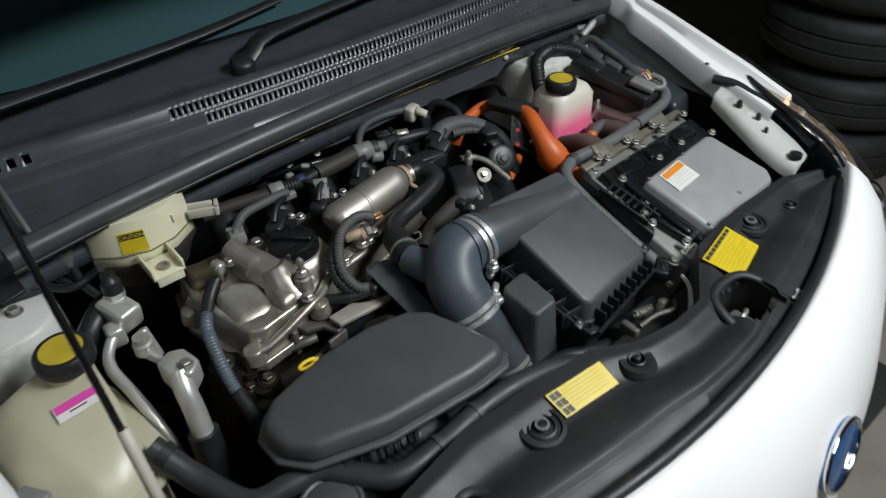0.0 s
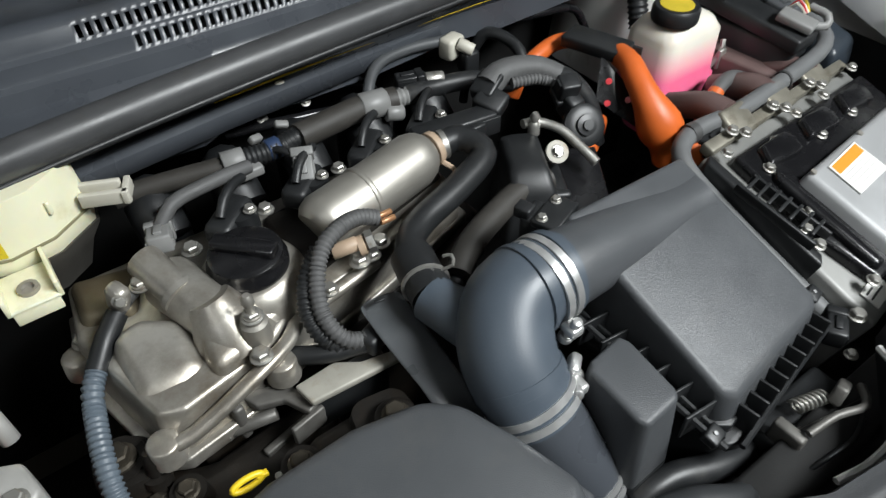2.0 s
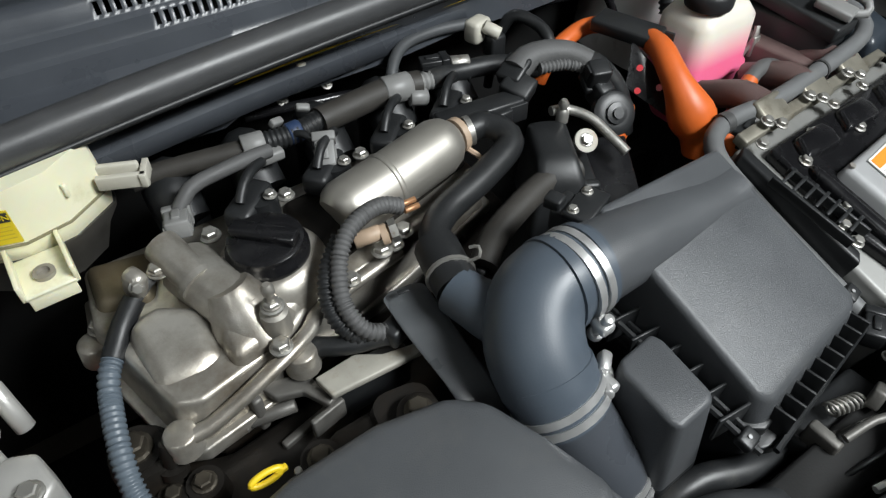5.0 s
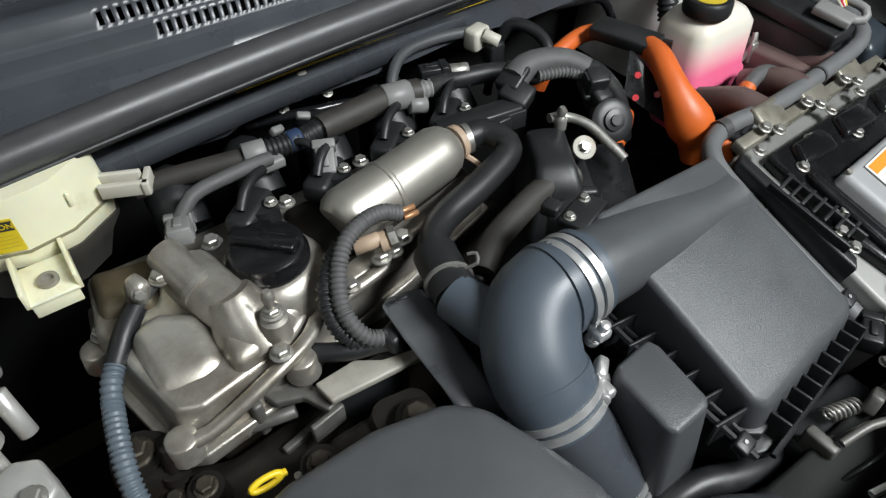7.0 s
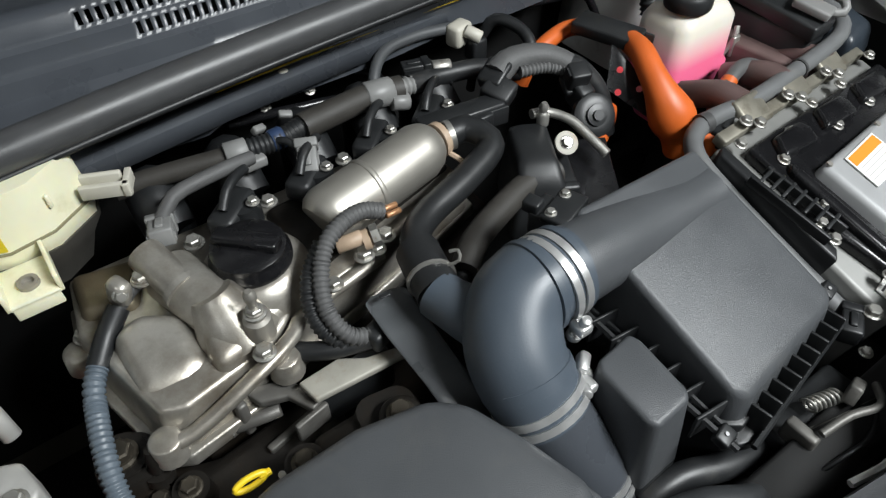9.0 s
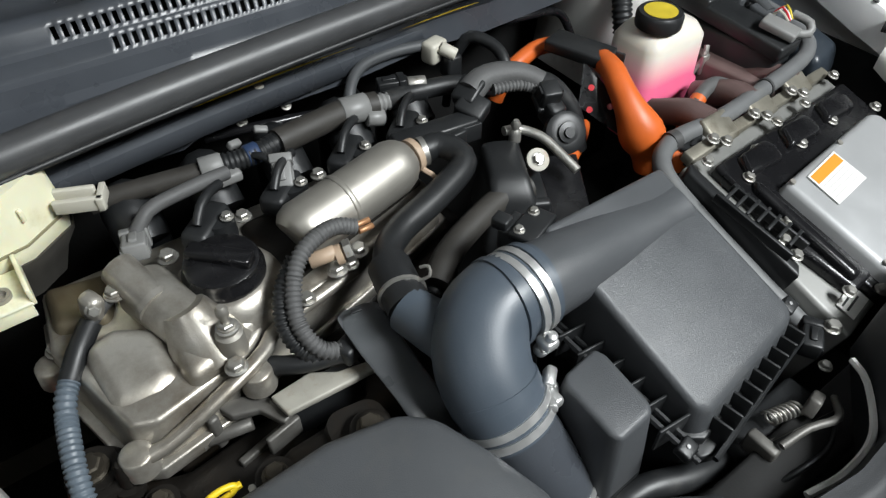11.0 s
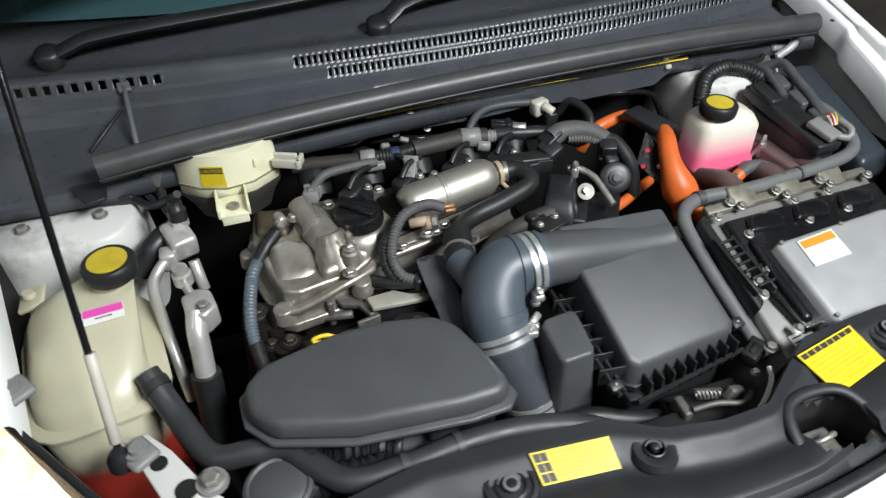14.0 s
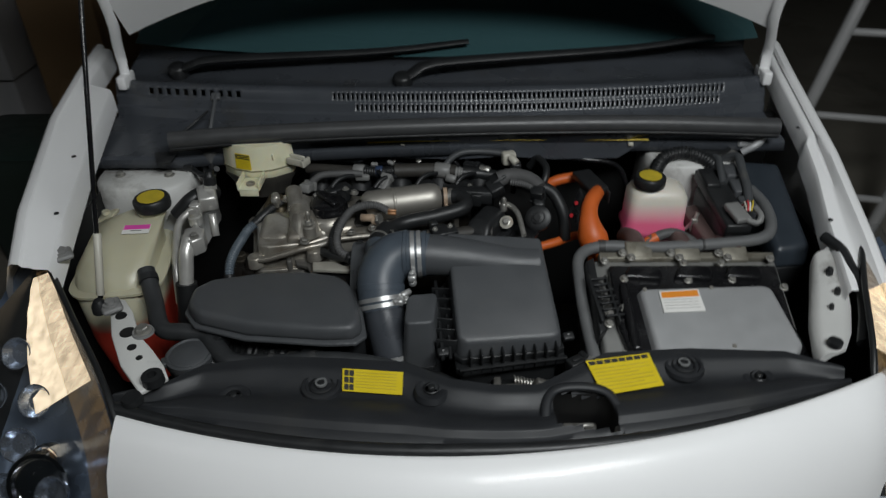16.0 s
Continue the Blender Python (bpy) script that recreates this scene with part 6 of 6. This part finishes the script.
# front-left rail, grommets and radiator cap
rail = thing("headlight_support_rail", (-0.52, 0.22, 0.82), "white perforated steel support rail", "support rail")
RL = [(-0.585, 0.305), (-0.560, 0.306), (-0.535, 0.275), (-0.500, 0.215), (-0.470, 0.185), (-0.440, 0.150), (-0.425, 0.125), (-0.455, 0.095), (-0.505, 0.150), (-0.545, 0.215)]
bm = prism(RL, 0.842, 0.850, 0.002)
part("sheet", bm, PRIMER, rail)
# holes are shade-coloured discs laid on the uncut sheet
for x, y, r in ((-0.548, 0.262, 0.009), (-0.522, 0.222, 0.012), (-0.502, 0.188, 0.007), (-0.482, 0.165, 0.005)):
    part("punched_hole", lathe([(r, 0), (r, 0.0012)], 16, (x, y, 0.8502)), DARKBAY, rail)
part("grommet", lathe([(0.016, 0), (0.015, 0.014), (0.007, 0.015), (0.006, 0.004)], 18, (-0.442, 0.116, 0.850)), BLACK, rail)
part("grommet", lathe([(0.015, 0), (0.013, 0.008)], 18, (-0.462, 0.085, 0.844)), BLACK, rail)
bolt(rail, (-0.497, 0.222, 0.852), 0.010)
part("bolt_pad", lathe([(0.017, 0), (0.016, 0.004)], 18, (-0.497, 0.222, 0.850)), GREYPL, rail)
for x, y, z in ((-0.565, 0.272, 0.868), (-0.681, 0.372, 0.900)):
    br = part("lamp_bracket", join(box((x, y, z - 0.006), (0.032, 0.036, 0.010), 0.008, (0, 0, 35), 3), lathe([(0.013, 0), (0.012, 0.003), (0.008, 0.003), (0.007, 0.008)], 18, (x, y, z - 0.001))), GREYPL, rail, "grey headlight mounting bracket")
rcap = thing("radiator_filler", (-0.44, 0.225, 0.76), "grey-black radiator filler with its cap", "radiator filler")
part("cap", lathe([(0.036, 0), (0.038, 0.004), (0.038, 0.018), (0.034, 0.020), (0.031, 0.018), (0.028, 0.020)], 32, (-0.438, 0.228, 0.782)), GREY, rcap)
for a in (20, 200):
    part("cap_lug", box((-0.438 + 0.038 * math.cos(radians(a)), 0.228 + 0.038 * math.sin(radians(a)), 0.792), (0.014, 0.018, 0.012), 0.003, (0, 0, a)), GREY, rcap)
part("neck", lathe([(0.032, 0), (0.032, 0.04)], 24, (-0.438, 0.228, 0.745)), BLACK, rcap)
flex = thing("air_inlet_duct", (-0.3, 0.26, 0.72), "ribbed flexible air inlet duct", "intake duct")
part("ribbed_duct", ribbed([(-0.42, 0.30, 0.745), (-0.36, 0.285, 0.75), (-0.31, 0.270, 0.752), (-0.285, 0.258, 0.755)], 0.026, 0.011, 0.004), BLACK, flex)
part("joint", tube([(-0.295, 0.262, 0.757), (-0.26, 0.250, 0.762), (-0.235, 0.243, 0.765)], 0.018, 14), HOSEGREY, flex)
br2 = part("hose_bracket", join(box((-0.245, 0.232, 0.782), (0.035, 0.034, 0.034), 0.004, (0, 0, -8)), box((-0.245, 0.215, 0.77), (0.02, 0.01, 0.05), 0.002)), BLACK, flex, "black hose holder")
part("clip_band", lathe([(0.0155, -0.006), (0.017, -0.005), (0.017, 0.005), (0.0155, 0.006)], 18, (-0.395, 0.252, 0.80), (0.8, -0.5, 0)), BLACK, flex)

# ---- latch area behind the radiator cover ----
latchset = thing("horn_and_latch_cables", (0.1, 0.19, 0.72), "horn bracket with coil spring and cables", "latch bracket")
spring_pts = [(0.082 + 0.034 * f + 0.0, 0.205 - 0.010 * f + 0.007 * math.cos(2 * math.pi * 7 * f), 0.765 + 0.007 * math.sin(2 * math.pi * 7 * f)) for f in [k / 84 for k in range(85)]]
part("coil_spring", tube(spring_pts, 0.0014, 6, 1, False), STEEL, latchset)
part("bracket", join(box((0.10, 0.178, 0.752), (0.10, 0.02, 0.012), 0.003, (20, 0, -12)), box((0.055, 0.192, 0.757), (0.012, 0.03, 0.03), 0.003), box((0.125, 0.188, 0.770), (0.03, 0.012, 0.02), 0.003, (0, 30, 10)), tube([(0.06, 0.18, 0.775), (0.09, 0.175, 0.782), (0.12, 0.165, 0.782), (0.145, 0.18, 0.772)], 0.004, 8)), CASTGREY, latchset)
part("cable", tube([(0.03, 0.165, 0.75), (0.06, 0.158, 0.765), (0.10, 0.155, 0.765), (0.14, 0.17, 0.755), (0.16, 0.20, 0.73)], 0.0025, 8), BLACK, latchset)
part("housing", box((0.10, 0.20, 0.735), (0.11, 0.05, 0.03), 0.006), BLACK, latchset)
part("torn_liner", tube([(0.02, 0.140, 0.80), (0.06, 0.132, 0.803), (0.11, 0.137, 0.803), (0.155, 0.168, 0.803), (0.17, 0.19, 0.80)], 0.0035, 6), PAPER, latchset, "pale torn foam edge")
conb = thing("fan_plug", (0.185, 0.225, 0.72), "black fan plug with steel bolts", "connector", "engine plugs")
block_with_latch("plug", (0.185, 0.232, 0.775), (0.035, 0.02, 0.02), (0, 0, 30), BLACK, conb)
bolt(conb, (0.205, 0.225, 0.785), 0.007)
bolt(conb, (0.17, 0.205, 0.772), 0.005)
hose("lower_hose", [(-0.09, 0.235, 0.735), (-0.05, 0.232, 0.742), (0.0, 0.215, 0.735), (0.05, 0.213, 0.72), (0.11, 0.23, 0.70), (0.15, 0.25, 0.66)], 0.013, RUBBER, "black hose under the air filter box")

# ---- right front rail ----
rrail = thing("headlight_support_rail", (0.6, 0.33, 0.78), "white perforated steel support rail", "support rail")
rings = []
for x, y, z, w in ((0.640, 0.44, 0.848, 0.02), (0.632, 0.40, 0.840, 0.035), (0.622, 0.35, 0.830, 0.052), (0.606, 0.30, 0.820, 0.058), (0.590, 0.25, 0.812, 0.05), (0.578, 0.22, 0.808, 0.035)):
    rings.append([(x - w / 2, y, z - 0.012), (x - w / 4, y, z), (x + w / 4, y, z + 0.004), (x + w / 2, y, z + 0.012), (x + w / 2, y, z + 0.004), (x, y, z - 0.008), (x - w / 2, y, z - 0.03)])
part("sheet", loft(rings), PRIMER, rrail)
for x, y, z, r in ((0.634, 0.385, 0.842, 0.006), (0.610, 0.31, 0.823, 0.004), (0.630, 0.34, 0.833, 0.005)):
    part("grommet", lathe([(r, -0.004), (r, 0.008), (r * 0.6, 0.012)], 16, (x, y, z), (-0.2, 0, 1)), BLACK, rrail)
part("grommet", lathe([(0.012, 0), (0.011, 0.008), (0.006, 0.009)], 18, (0.585, 0.235, 0.813)), BLACK, rrail)
part("cable_clip", tube([(0.650, 0.46, 0.868), (0.662, 0.42, 0.866), (0.662, 0.38, 0.858), (0.662, 0.34, 0.852), (0.645, 0.28, 0.84), (0.618, 0.22, 0.828)], 0.010, 8), BLACK, rrail)
for sx, x, y, z in ((-1, -0.700, 0.445, 0.9295), (-1, -0.742, 0.62, 0.9525), (1, 0.656, 0.49, 0.8815), (1, 0.690, 0.76, 0.9385)):
    hole = thing("fender_plug", (x, y, z), "small dark plug in the fender flange", "plug", "fender plugs")
    part("disc", lathe([(0.0045, 0), (0.004, 0.0015)], 14, (x + sx * 0.014, y, z + 0.002)), BLACK, hole)

# ---- beside and behind the car ----
tyre = thing("tyre", (2.12, 0.72, 0), "black car tyre in a stack on the floor", "tyre", "stacked tyres")
part("carcass", lathe([(0.20, 0.0), (0.27, 0.005), (0.312, 0.03), (0.322, 0.055), (0.322, 0.075), (0.316, 0.078), (0.316, 0.084), (0.322, 0.087), (0.322, 0.125), (0.316, 0.128), (0.316, 0.134), (0.322, 0.137), (0.322, 0.155), (0.312, 0.18), (0.27, 0.205), (0.20, 0.21), (0.19, 0.19), (0.24, 0.15), (0.24, 0.06), (0.19, 0.02)], 56, (2.12, 0.72, 0)), TYRE, tyre)
for k in range(1, 5):
    copy_thing(tyre, pose(2.12 + 0.02 * ((k * 2) % 3 - 1), 0.72 - 0.015 * (k % 2), 0.21 * k))
STANDMAT = mat("white_painted_tube", (0.5, 0.5, 0.5), 0.4, 0, 0.1, 10, 0.1)
ladder = thing("step_ladder", (1.25, 1.85, 0), "pale metal ladder leaning in the dark", "ladder")
for dx, dy in ((0, 0), (0.42, -0.1)):
    part("stile", rod((1.16 + dx, 1.80 + dy, 0), (1.62 + dx, 2.06 + dy, 1.55), 0.024), STANDMAT, ladder)
for k in range(5):
    f = 0.12 + 0.19 * k
    part("rung", rod((1.16 + 0.46 * f, 1.80 + 0.26 * f, 1.55 * f), (1.58 + 0.46 * f, 1.70 + 0.26 * f, 1.55 * f), 0.014), STANDMAT, ladder)
carton = thing("cardboard_box", (-1.95, 2.8, 0), "tall brown cardboard box on the floor", "box")
part("side_wall", box((-1.86, 2.85, 0.62), (0.35, 0.4, 1.24), 0.006), CARD, carton)
part("flap", box((-1.75, 2.55, 0.30), (0.3, 0.2, 0.01), 0.002, (25, 10, 15)), CARD, carton)
sack = thing("white_carton", (-2.35, 2.7, 0), "stacked pale grey cartons by the wall", "box")
for k, (dx, dy) in enumerate(((0, 0), (0.03, -0.04), (-0.02, 0.02))):
    part("carton", box((-2.35 + dx, 2.75 + dy, 0.2 + 0.4 * k), (0.5, 0.45, 0.39), 0.01), mat("pale_carton", (0.45, 0.45, 0.46), 0.7, 0, 0.3, 5, 0.2) if k == 0 else bpy.data.materials["pale_carton"], sack)
bag = thing("dark_bin", (-1.55, 1.65, 0), "dark green plastic bin", "bin")
part("tub", loft([rrect(-1.62, 1.75, z, w, w, 0.04) for z, w in ((0, 0.32), (0.45, 0.38), (0.47, 0.40), (0.48, 0.36))]), mat("dark_green_plastic", (0.02, 0.035, 0.03), 0.5, 0, 0.2, 20, 0.1), bag)
